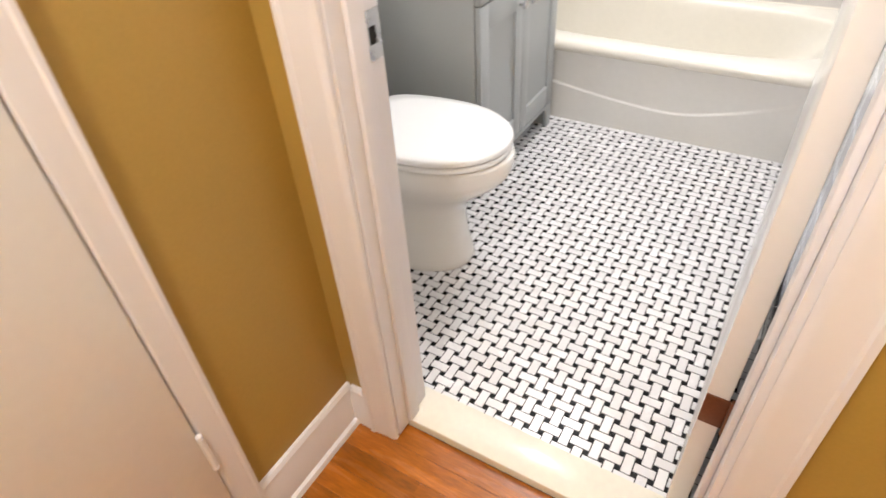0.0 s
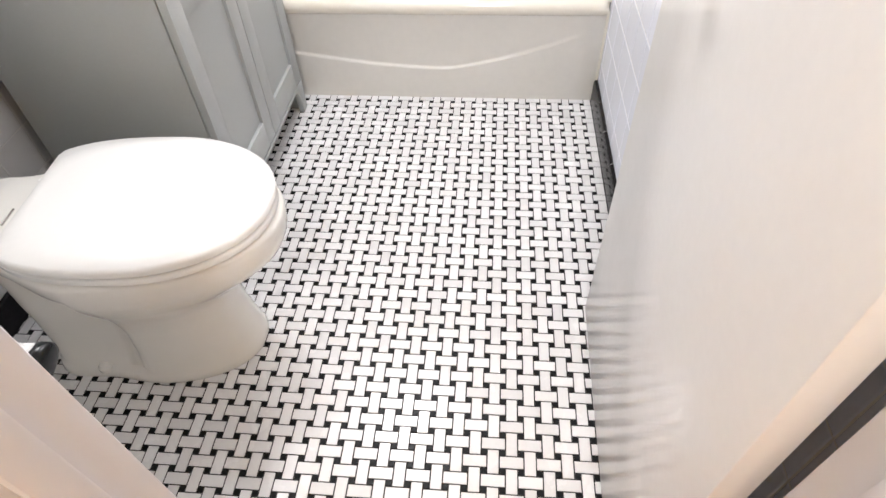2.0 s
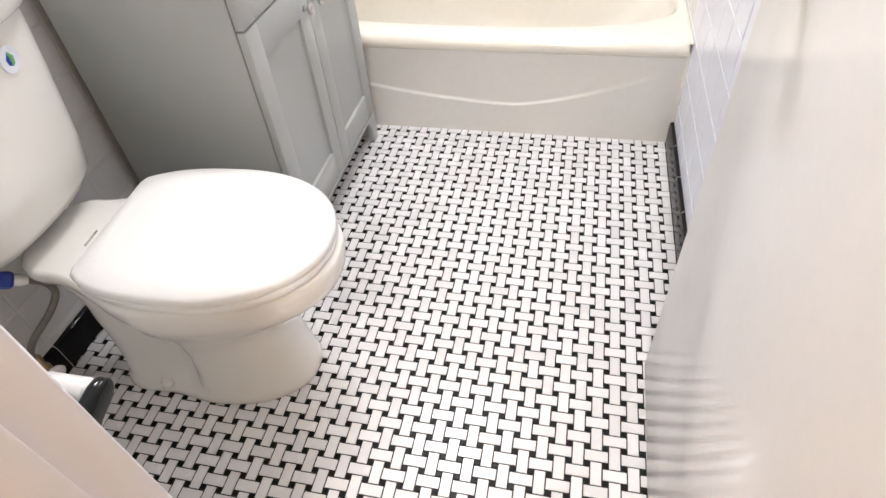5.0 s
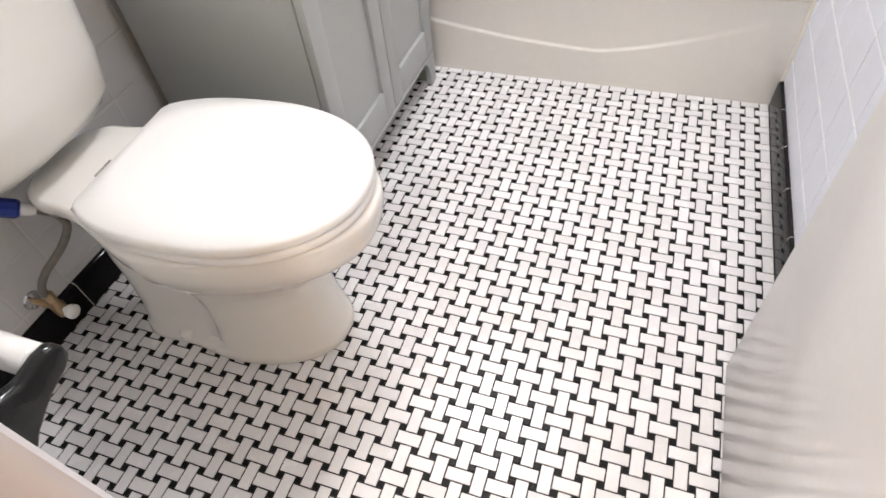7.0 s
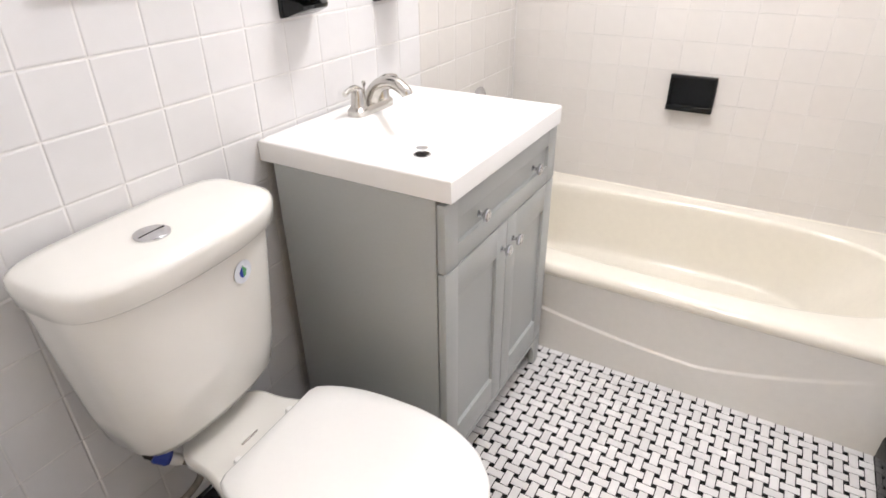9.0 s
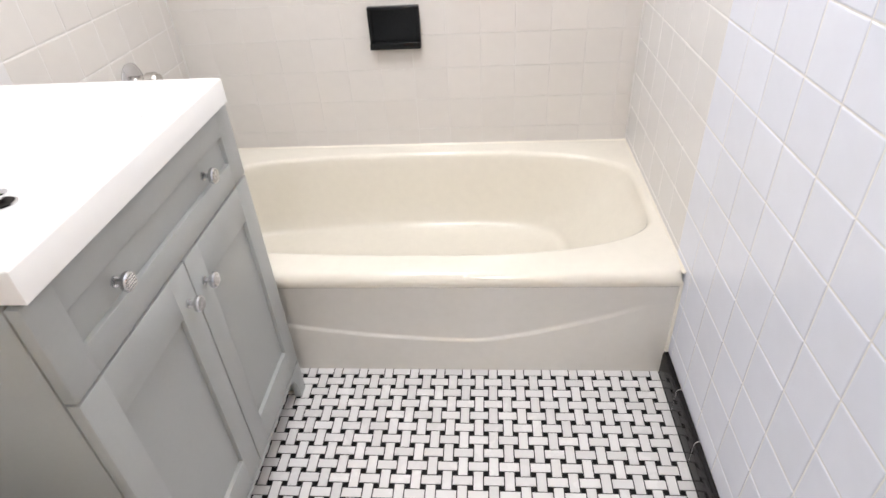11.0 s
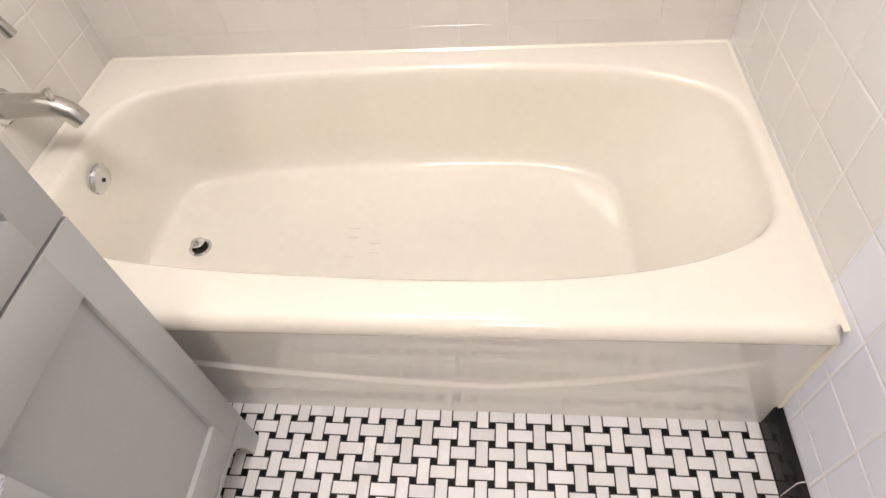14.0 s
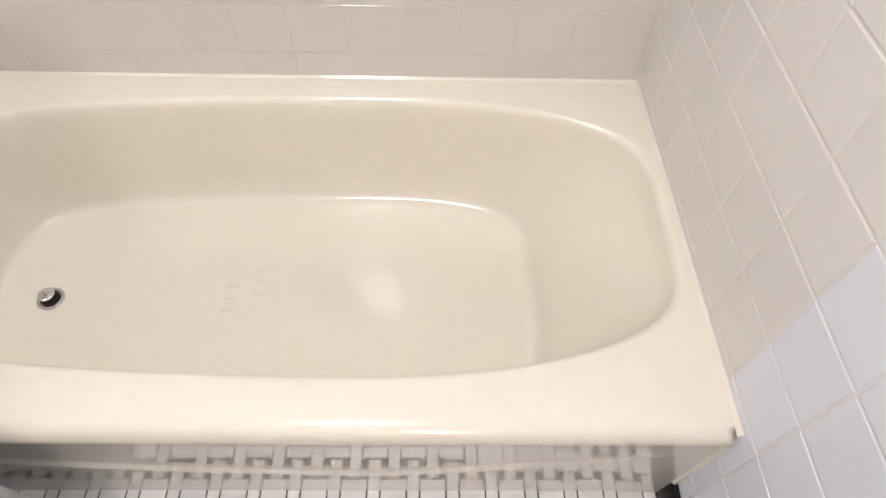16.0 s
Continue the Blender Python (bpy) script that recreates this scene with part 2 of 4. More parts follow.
# hall: mustard skins on the door wall, left wall with a closed white door, plain end walls
bm = box(HALL_X0, JAMB_L - 0.021, HALL_Y - 0.006, HALL_Y, 0.0, CEIL)
box(JAMB_R + 0.021, HALL_X1, HALL_Y - 0.006, HALL_Y, 0.0, CEIL, bm=bm)
box(JAMB_L - 0.021, JAMB_R + 0.021, HALL_Y - 0.006, HALL_Y, HEAD + 0.021, CEIL, bm=bm)
structure("hall_wall_north", bm, M_MUSTARD, "mustard yellow painted hall wall round the doorway", "wall")
bm = box(HALL_X0 - 0.12, HALL_X0, -2.039, HALL_Y, -0.05, CEIL)
box(HALL_X0 - 0.12, HALL_X0, -2.839, -2.039, 2.05, CEIL, bm=bm)
box(HALL_X0 - 0.12, HALL_X0, HALL_END, -2.839, -0.05, CEIL, bm=bm)
structure("hall_wall_west", bm, M_MUSTARD, "mustard yellow painted hall wall beside a white door", "wall")
structure("hall_wall_east", box(HALL_X1, HALL_X1 + 0.12, HALL_END, HALL_Y, -0.05, CEIL), M_MUSTARD, "mustard yellow painted hall wall", "wall")
structure("hall_wall_south", box(HALL_X0 - 0.12, HALL_X1 + 0.12, HALL_END - 0.12, HALL_END, -0.05, CEIL), M_MUSTARD, "mustard yellow painted hall wall", "wall")
hall_floor = structure("hall_floor", box(HALL_X0, HALL_X1, HALL_END, -1.62, -0.06, -0.012), M_DARK, "varnished orange-brown oak strip hall floor", "floor")

# marble threshold
structure("threshold", box(JAMB_L - 0.018, JAMB_R + 0.018, -1.640, -1.535, -0.05, 0.014, 0.005), M_SILL, "cream marble threshold in the doorway", "threshold", 0.6)


def casing_profile(d, w):
    """A moulded board: w wide, d deep, thinner at the opening's side."""
    return [(0, 0), (w, 0), (w, d), (w * 0.86, d), (w * 0.80, d * 0.82), (w * 0.32, d * 0.66), (w * 0.22, d * 0.72), (w * 0.08, d * 0.62), (0, d * 0.4)]


def upright_casing(name, x_open, side, y, outward, z1):
    """A casing board beside an opening: side -1 grows to smaller x, outward -1 stands out towards smaller y."""
    prof = [(x_open + side * a, y + outward * b) for a, b in casing_profile(0.02, 0.071)]
    return structure(name, extrude_profile(prof, "z", -0.012 if outward < 0 else 0.0, z1), M_TRIM, "white painted moulded door casing", "door casing", 0.5)


upright_casing("trim_1", JAMB_L - 0.004, -1, HALL_Y - 0.006, -1, HEAD + 0.09)
upright_casing("trim_2", JAMB_R + 0.012, 1, HALL_Y - 0.006, -1, HEAD + 0.09)
upright_casing("trim_3", JAMB_L - 0.004, -1, DOOR_Y, 1, HEAD + 0.09)
structure("trim_4", box(JAMB_L - 0.075, JAMB_R + 0.083, HALL_Y - 0.024, HALL_Y - 0.0065, HEAD + 0.002, HEAD + 0.088, 0.004), M_TRIM, "white painted door head casing", "door casing", 0.5)
# jambs with stops
bm = box(JAMB_L - 0.02, JAMB_L, HALL_Y - 0.004, DOOR_Y + 0.002, 0.0, HEAD)
structure("door_jamb_1", bm, M_TRIM, "white painted door jamb with strike plate", "door jamb")
structure("door_jamb_2", box(JAMB_R, JAMB_R + 0.02, HALL_Y - 0.004, DOOR_Y + 0.002, 0.0, HEAD), M_TRIM, "white painted door jamb with hinges", "door jamb")
structure("door_jamb_3", box(JAMB_L - 0.02, JAMB_R + 0.02, HALL_Y - 0.004, DOOR_Y + 0.002, HEAD, HEAD + 0.02), M_TRIM, "white painted door head", "door jamb")
structure("door_stop_1", box(JAMB_L, JAMB_L + 0.011, -1.645, -1.607, 0.014, HEAD, 0.003), M_TRIM, "white painted door stop strip", "door stop", 0.5)
structure("door_stop_2", box(JAMB_R - 0.011, JAMB_R, -1.645, -1.607, 0.014, HEAD, 0.003), M_TRIM, "white painted door stop strip", "door stop", 0.5)

# strike plate in the left jamb
strike = thing("strike_plate", JAMB_L, -1.585, 0.94, "satin steel strike plate let into the door jamb", "strike plate")
bm = bmesh.new()
for y0, y1, z0, z1 in ((-0.020, 0.020, -0.038, -0.014), (-0.020, 0.020, 0.014, 0.038), (-0.020, -0.009, -0.014, 0.014), (0.008, 0.020, -0.014, 0.014)):
    box(0.0, 0.002, y0, y1, z0, z1, bm=bm)
part("plate", bm, M_STEEL, strike, smooth=0)
part("latch_hole", box(-0.004, 0.0004, -0.009, 0.008, -0.014, 0.014), M_DARK, strike, "dark latch hole", 0)
for sz in (-0.026, 0.026):
    part("screw", lathe([(0.004, 0.0018), (0.004, 0.003), (0.002, 0.0035)], 10, "x", (0, 0.0, sz)), M_STEEL, strike)

# hall baseboards
prof = [(0, 0), (0.016, 0), (0.016, 0.098), (0.012, 0.108), (0.012, 0.122), (0.006, 0.132), (0, 0.135)]
bm = extrude_profile([(HALL_X0 + a, b - 0.012) for a, b in prof], "y", -1.985, HALL_Y - 0.006)
merge(bm, extrude_profile([(HALL_X0 + a, b - 0.012) for a, b in [(0.016, 0), (0.028, 0), (0.024, 0.014), (0.016, 0.018)]], "y", -1.985, HALL_Y - 0.022))
structure("baseboard_1", bm, M_TRIM, "white painted moulded hall baseboard", "baseboard", 0.5)
bm = extrude_profile([(HALL_Y - 0.006 - a, b - 0.012) for a, b in prof], "x", HALL_X0 + 0.016, JAMB_L - 0.0755)
structure("baseboard_2", bm, M_TRIM, "white painted moulded hall baseboard", "baseboard", 0.5)
bm = extrude_profile([(HALL_Y - 0.006 - a, b - 0.012) for a, b in prof], "x", JAMB_R + 0.0835, HALL_X1)
structure("baseboard_3", bm, M_TRIM, "white painted moulded hall baseboard", "baseboard", 0.5)

# the hall's own door, closed
bm = extrude_profile([(HALL_X0 + b, -2.037 + a) for a, b in casing_profile(0.02, 0.052)], "z", -0.012, 2.12)
structure("trim_5", bm, M_TRIM, "white painted moulded door casing in the hall", "door casing", 0.5)
structure("trim_6", box(HALL_X0, HALL_X0 + 0.02, -2.892, -2.840, -0.012, 2.12, 0.004), M_TRIM, "white painted moulded door casing in the hall", "door casing", 0.5)
hall_door = tagged(thing("door_2", HALL_X0, -2.439, 0, "white painted flat hall door, closed", "door"), kind="structure")
part("leaf", box(-0.035, 0.014, -0.398, 0.3985, 0.0, 2.045, 0.003), M_DOOR, hall_door)
for hz in (0.345, 1.72):
    h = part("hinge", lathe([(0.0058, hz - 0.044), (0.0058, hz + 0.044)], 14, "z", (0.0175, 0.3995, 0)), M_TRIM, hall_door, "white painted butt hinge")
    for z, d in ((hz + 0.044, 1), (hz - 0.044, -1)):
        part("finial", lathe([(0.0040, z), (0.0062, z + d * 0.003), (0.0058, z + d * 0.007), (0.002, z + d * 0.010)], 14, "z", (0.0175, 0.3995, 0)), M_TRIM, h)

# ---- bathroom door, open ----
DOOR_TURN = -0.8
door = tagged(thing("door_1", 1.395, -1.548, 0.0, "white glossy flat door, standing open along the wall", "door", rz=DOOR_TURN), kind="structure")
part("leaf", box(0.0, 0.038, 0.0, 0.640, 0.012, 2.02, 0.003), M_DOOR, door)
for hz in (0.36, 1.80):
    h = part("hinge", box(0.001, 0.041, -0.003, 0.0006, hz - 0.038, hz + 0.038, 0.001), M_RUST, door, "brown painted butt hinge")
    part("knuckle", lathe([(0.006, hz - 0.045), (0.006, hz + 0.045)], 12, "z", (0.046, -0.006, 0)), M_RUST, h)
knob = part("door_knob", lathe([(0.028, 0.0), (0.028, -0.006), (0.012, -0.01), (0.010, -0.03), (0.022, -0.038), (0.027, -0.05), (0.022, -0.062), (0.008, -0.066)], 24, "x", (0, 0.492, 0.95)), M_BLACK_CERAMIC, door, "black round door knob")

# ---- bathtub ----
TUB_Z = 0.35
tub = thing("bathtub", W / 2, BACK / 2, 0, "bone enamelled alcove bathtub with a moulded apron", "bathtub")
TX, TY = W / 2, BACK / 2


def rect_loop(x0, x1, y0, y1, z, angles):
    """Where rays from the basin's middle meet a rectangle."""
    cx, cy = 0.775, 0.395
    out = []
    for a in angles:
        c, s_ = math.cos(a), math.sin(a)
        tx = ((x1 - cx) if c > 0 else (x0 - cx)) / c if abs(c) > 1e-9 else 1e9
        ty = ((y1 - cy) if s_ > 0 else (y0 - cy)) / s_ if abs(s_) > 1e-9 else 1e9
        k = min(tx, ty)
        out.append((cx + c * k - TX, cy + s_ * k - TY, z))
    return out


def basin_loop(cx, cy, ax0, ax1, ay0, ay1, z, n, angles):
    """A rounded oblong with its own reach to each of the four sides, its long sides bowed outwards."""
    out = []
    for a in angles:
        c, s_ = math.cos(a), math.sin(a)
        ax, ay = (ax1 if c > 0 else ax0), (ay1 if s_ > 0 else ay0)
        r = (abs(c / ax) ** n + abs(s_ / ay) ** n) ** (-1 / n)
        x, dy = cx + c * r, s_ * r
        u = (x - 0.95) / (0.47 if x > 0.95 else 0.85)
        out.append((x - TX, cy + dy * (1 - 0.17 * min(1.2, u * u)) - TY, z))
    return out


X0, X1, Y0, Y1 = 0.003, W - 0.003, 0.002, BACK - 0.003
angles = sorted([2 * math.pi * i / 160 for i in range(160)] +
                [math.atan2(y - 0.395, x - 0.775) % (2 * math.pi) for x in (X0, X1) for y in (Y0, Y1)])
loops = [rect_loop(X0, X1, Y0 + dy, Y1, TUB_Z - dz, angles) for dy, dz in
         ((0.014, 0.050), (0.008, 0.046), (0.003, 0.040), (0.0005, 0.033), (0.0, 0.026), (0.002, 0.0175), (0.0065, 0.0095), (0.013, 0.0040), (0.021, 0.0010), (0.031, 0.0))]
top = dict(cx=0.775, cy=0.400, ax0=0.705, ax1=0.722, ay0=0.312, ay1=0.316)
bot = dict(cx=0.715, cy=0.400, ax0=0.590, ax1=0.592, ay0=0.270, ay1=0.288)
for inset, z in ((-0.003, 0.3500), (0.002, 0.3485), (0.008, 0.3435), (0.012, 0.334), (0.015, 0.315)):
    loops.append(basin_loop(top["cx"], top["cy"], top["ax0"] - inset, top["ax1"] - inset, top["ay0"] - inset, top["ay1"] - inset, z, 5.5, angles))
for k in range(1, 12):
    u = k / 12
    z = 0.315 - (0.315 - 0.094) * u
    w = u ** 1.05
    loops.append(basin_loop(*[(top[q] - (0.015 if q[0] == "a" else 0)) * (1 - w) + (bot[q] + (0.004 if q[0] == "a" else 0)) * w for q in ("cx", "cy", "ax0", "ax1", "ay0", "ay1")], z, 5.5, angles))
for inset, z in ((0.002, 0.086), (0.008, 0.074), (0.018, 0.0675), (0.036, 0.0650)):
    loops.append(basin_loop(bot["cx"], bot["cy"], *[bot[q] - inset for q in ("ax0", "ax1", "ay0", "ay1")], z, 5.5, angles))
for k in (0.7, 0.4, 0.12):
    loops.append(basin_loop(bot["cx"], bot["cy"], *[(bot[q] - 0.05) * k for q in ("ax0", "ax1", "ay0", "ay1")], 0.064, 3.0, angles))
part("basin", loft(loops, (False, True)), M_TUB, tub, smooth=1.2)

# apron with a shallow bow-shaped crease
def crease(x):
    d = x - 0.985
    soft = math.sqrt(d * d + 0.0009) - 0.03
    return 0.113 + (0.035 * soft + 0.14 * d * d if d < 0 else 0.16 * soft + 0.30 * d * d)


def ramp(v, a, b):
    u = min(1, max(0, (v - a) / (b - a)))
    return u * u * (3 - 2 * u)


xs = [X0 + (X1 - X0) * i / 120 for i in range(121)]
rows = []
LEVELS = 110
for k in range(LEVELS + 1):
    row = []
    for x in xs:
        zc = crease(x)
        z = 0.325 * k / LEVELS
        # crowd the levels round the crease
        fade = (1 - ramp(x, 1.40, 1.455)) * ramp(x, 0.02, 0.10)
        soft = 1 - ramp(x, 1.15, 1.42)
        up = 1 - ramp(z, zc + 0.010, zc + 0.20)
        above = ramp(z, zc - 0.003, zc + 0.004)
        y = 0.010 + 0.008 * fade * (above * (0.45 + 0.55 * up)) * (0.45 + 0.55 * soft) + 0.003 * fade * (1 - above) * 0.4
        row.append((x - TX, y - TY, z))
    rows.append(row)
bm = loft(rows, (False, False), closed=False)
part("apron", bm, M_APRON, tub, "enamelled apron, its shade put into the colour, with a bow-shaped crease", smooth=1.2)
part("drain", lathe([(0.028, 0.0635), (0.028, 0.067), (0.022, 0.0685), (0.020, 0.066)], 28, "z", (0.252 - TX, 0.385 - TY, 0)), M_CHROME, tub, "chrome drain ring")
stop = part("drain_stopper", lathe([(0.006, 0.066), (0.006, 0.080), (0.016, 0.082), (0.017, 0.086), (0.010, 0.089), (0.004, 0.089), (0.004, 0.094), (0.001, 0.095)], 24, "z", (0.252 - TX, 0.385 - TY, 0)), M_CHROME, tub, "chrome pop-up stopper")
part("drain_hole", lathe([(0.019, 0.0675), (0.019, 0.0678)], 24, "z", (0.252 - TX, 0.385 - TY, 0)), M_DARK, tub)
ov = part("overflow_plate", lathe([(0.037, 0.0), (0.037, 0.004), (0.033, 0.009), (0.012, 0.011), (0.002, 0.011)], 32, "x"), M_CHROME, tub, "chrome overflow plate")
ov.matrix_basis = pose(0.090 - TX, 0.412 - TY, 0.277, 0, 8, 0)
part("screw", lathe([(0.005, 0.011), (0.005, 0.013), (0.002, 0.0135)], 12, "x"), M_DARK, ov)

for i in range(4):
    for k in range(2):
        x0, y0 = 0.62 + 0.06 * k, 0.36 + 0.030 * i + 0.012 * k
        part("grip_ridge", box(x0 - TX, x0 + 0.028 - TX, y0 - TY, y0 + 0.005 - TY, 0.062, 0.0655, 0.001), M_TUB, tub)
prof = [(BACK - 0.007, TUB_Z - 0.002), (BACK + 0.001, TUB_Z - 0.002), (BACK + 0.001, TUB_Z + 0.005), (BACK - 0.003, TUB_Z + 0.002)]
part("caulk", extrude_profile([(p - TY, q) for p, q in prof], "x", -TX, W - TX), M_TUB, tub, "bead of caulk along the tiled wall")
for xa, xb, xc in ((-0.001, 0.007, 0.003), (W + 0.001, W - 0.007, W - 0.003)):
    prof = [(xa - TX, TUB_Z - 0.002), (xb - TX, TUB_Z - 0.002), (xc - TX, TUB_Z + 0.002), (xa - TX, TUB_Z + 0.005)]
    part("caulk", extrude_profile(prof, "y", 0.007 - TY, BACK - 0.008 - TY), M_TUB, tub)
part("caulk", box(W - 0.007 - TX, W + 0.001 - TX, 0.004 - TY, 0.018 - TY, 0.0, TUB_Z - 0.03, 0.002), M_TUB, tub)

# bath spout and valve handle on the end wall
spout = thing("tub_spout", 0.0, 0.412, 0.472, "chrome bathtub spout with diverter knob", "tub spout")
pts = curve_points([(0.0, 0, 0.01), (0.05, 0, 0.012), (0.10, 0, 0.010), (0.135, 0, -0.006), (0.150, 0, -0.030)], 20)
part("spout_body", tube(pts, [0.026 - 0.006 * i / 20 for i in range(21)], 20), M_NICKEL, spout)
part("diverter_knob", lathe([(0.005, 0.024), (0.005, 0.036), (0.009, 0.038), (0.009, 0.046), (0.003, 0.048)], 16, "z", (0.118, 0, 0)), M_CHROME, spout)
part("flange", lathe([(0.036, 0.0), (0.036, 0.003), (0.029, 0.010)], 24, "x", (0, 0, 0.01)), M_CHROME, spout)
valve = thing("shower_valve", 0.0, 0.45, 0.722, "chrome single-handle shower valve on tiled wall", "shower valve")
part("escutcheon", lathe([(0.055, 0.0), (0.055, 0.003), (0.045, 0.011), (0.024, 0.015)], 32, "x"), M_CHROME, valve)
part("handle", lathe([(0.018, 0.012), (0.018, 0.040), (0.026, 0.048), (0.028, 0.070), (0.022, 0.082), (0.004, 0.085)], 24, "x"), M_NICKEL, valve)
part("lever", tube([(0.058, 0.0, 0.0), (0.070, 0.006, -0.06), (0.082, 0.012, -0.115)], [0.010, 0.009, 0.012], 12), M_NICKEL, valve)

# ---- vanity cabinet ----
VX, VY0, VY1, VTOP = 0.506, -0.692, -0.060, 0.852
VTURN = 0.0
VM = (VY0 + VY1) / 2
van = thing("vanity_cabinet", 0.27, VM, 0, "light grey shaker bathroom vanity with drawer and two doors", "vanity", rz=VTURN)
ox, oy = 0.27, VM


def vbox(x0, x1, y0, y1, z0, z1, bevel=0.0, bm=None):
    return box(x0 - ox, x1 - ox, y0 - oy, y1 - oy, z0, z1, bevel, 2, bm)


side = [(0.045, 0.0), (VX - 0.0225, 0.0), (VX - 0.0225, VTOP), (0.045, VTOP)]
for name, y0 in (("side_panel", VY0), ("side_panel", VY1 - 0.018)):
    part(name, extrude_profile([(a - ox, b) for a, b in side], "y", y0 - oy, y0 + 0.018 - oy, 0.0012), M_CABINET, van)
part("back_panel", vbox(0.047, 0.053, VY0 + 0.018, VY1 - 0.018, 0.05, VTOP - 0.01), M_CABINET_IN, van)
# Dark sheet added behind the fronts as the shade in their gaps.
part("shade_backing", vbox(VX - 0.042, VX - 0.026, VY0 + 0.019, VY1 - 0.019, 0.114, VTOP - 0.008), M_CABINET_IN, van, "dark sheet that puts shade into the gaps between the fronts")
# thin bottom rail on two bracket feet, with a recessed toe board behind
y0, y1 = VY0, VY1
half = [(0.0, 0.0), (0.036, 0.0), (0.038, 0.030), (0.044, 0.062), (0.056, 0.084), (0.076, 0.096)]
prof = [(y0 + a, b) for a, b in half] + [(y1 - a, b) for a, b in half[::-1]] + [(y1, 0.108), (y0, 0.108)]
part("plinth", extrude_profile([(a - oy, b) for a, b in prof], "x", VX - 0.019 - ox, VX - ox, 0.001), M_CABINET, van)
part("toe_board", vbox(0.420, 0.434, VY0 + 0.0185, VY1 - 0.0185, 0.001, 0.100), M_CABINET, van)
part("bottom_panel", vbox(0.054, VX - 0.0205, VY0 + 0.0185, VY1 - 0.0185, 0.101, 0.113), M_CABINET, van)


def shaker(name, y0, y1, z0, z1, stile, rail):
    """A front with a raised frame round a recessed panel."""
    bm = vbox(VX - 0.019, VX, y0, y0 + stile, z0, z1, 0.0012)
    vbox(VX - 0.019, VX, y1 - stile, y1, z0, z1, 0.0012, bm)
    vbox(VX - 0.019, VX - 0.0002, y0 + stile - 0.001, y1 - stile + 0.001, z0, z0 + rail, 0.0012, bm)
    vbox(VX - 0.019, VX - 0.0002, y0 + stile - 0.001, y1 - stile + 0.001, z1 - rail, z1, 0.0012, bm)
    front = part(name, bm, M_CABINET, van, smooth=0.5)
    part("panel", vbox(VX - 0.018, VX - 0.0095, y0 + stile - 0.002, y1 - stile + 0.002, z0 + rail - 0.002, z1 - rail + 0.002), M_CABINET, front)
    return front


def cup_knob(front, y, z):
    k = part("knob", lathe([(0.0085, 0.0), (0.0085, 0.003), (0.005, 0.005), (0.0045, 0.011), (0.008, 0.014), (0.0145, 0.017), (0.0155, 0.019), (0.0155, 0.0235), (0.0135, 0.0255), (0.002, 0.0262)], 22, "x", (VX - ox, y - oy, z)), M_CHROME, front, "chrome round knob")
    for i in range(-2, 3):
        half = math.sqrt(0.0118 ** 2 - (0.0044 * i) ** 2)
        part("ridge", box(VX + 0.0255 - ox, VX + 0.0270 - ox, y - half - oy, y + half - oy, z + 0.0044 * i - 0.0011, z + 0.0044 * i + 0.0011), M_CHROME, k, smooth=0)
    return k


drawer = shaker("drawer", VY0, VY1, 0.685, 0.845, 0.056, 0.050)
cup_knob(drawer, VM - 0.166, 0.768)
cup_knob(drawer, VM + 0.147, 0.768)
d1 = shaker("cabinet_door", VY0, VM - 0.002, 0.112, 0.680, 0.056, 0.082)
d2 = shaker("cabinet_door", VM + 0.002, VY1, 0.112, 0.680, 0.056, 0.082)
cup_knob(d1, VM - 0.032, 0.612)
cup_knob(d2, VM + 0.036, 0.611)

# vanity top with a moulded basin
ST = 0.902
sink = thing("vanity_sink_top", 0.267, VM, VTOP + 0.001, "white one-piece vanity top with integrated sink", "sink", rz=VTURN)
sx, sy, sz = 0.267, VM, VTOP + 0.001
TX0, TX1, TY0, TY1 = 0.003, 0.520, VY0 + 0.001, VY1 - 0.018
cx, cy = 0.290, VM - 0.055


def top_loop(inset, z, n=96):
    x0, x1, y0, y1 = TX0 + inset * 0.2, TX1 - inset, TY0 + inset, TY1 - inset
    out = []
    for a in sink_angles:
        c, s_ = math.cos(a), math.sin(a)
        kx = ((x1 - cx) if c > 0 else (x0 - cx)) / c if abs(c) > 1e-9 else 1e9
        ky = ((y1 - cy) if s_ > 0 else (y0 - cy)) / s_ if abs(s_) > 1e-9 else 1e9
        k = min(kx, ky)
        out.append((cx + c * k - sx, cy + s_ * k - sy, z - sz))
    return out


def bowl_loop(ax, ay, z, n):
    out = []
    for a in sink_angles:
        c, s_ = math.cos(a), math.sin(a)
        r = (abs(c / ax) ** n + abs(s_ / ay) ** n) ** (-1 / n)
        out.append((cx + c * r - sx, cy + s_ * r - sy, z - sz))
    return out


sink_angles = sorted([2 * math.pi * i / 96 for i in range(96)] +
                     [math.atan2(y - cy, x - cx) % (2 * math.pi) for x in (TX0, TX1) for y in (TY0, TY1)])
loops = [top_loop(0.0, VTOP + 0.001), top_loop(0.0, ST - 0.005), top_loop(0.0015, ST - 0.0015), top_loop(0.005, ST), top_loop(0.016, ST),
         bowl_loop(0.172, 0.232, ST - 0.001, 6), bowl_loop(0.165, 0.226, ST - 0.006, 6), bowl_loop(0.152, 0.212, ST - 0.026, 5.5),
         bowl_loop(0.136, 0.19, ST - 0.050, 5), bowl_loop(0.11, 0.16, ST - 0.062, 4.5), bowl_loop(0.06, 0.09, ST - 0.068, 3), bowl_loop(0.02, 0.02, ST - 0.070, 2)]
part("basin_top", loft(loops, (False, True)), M_SINK, sink, smooth=0.8)
DZ = ST - 0.070 - sz
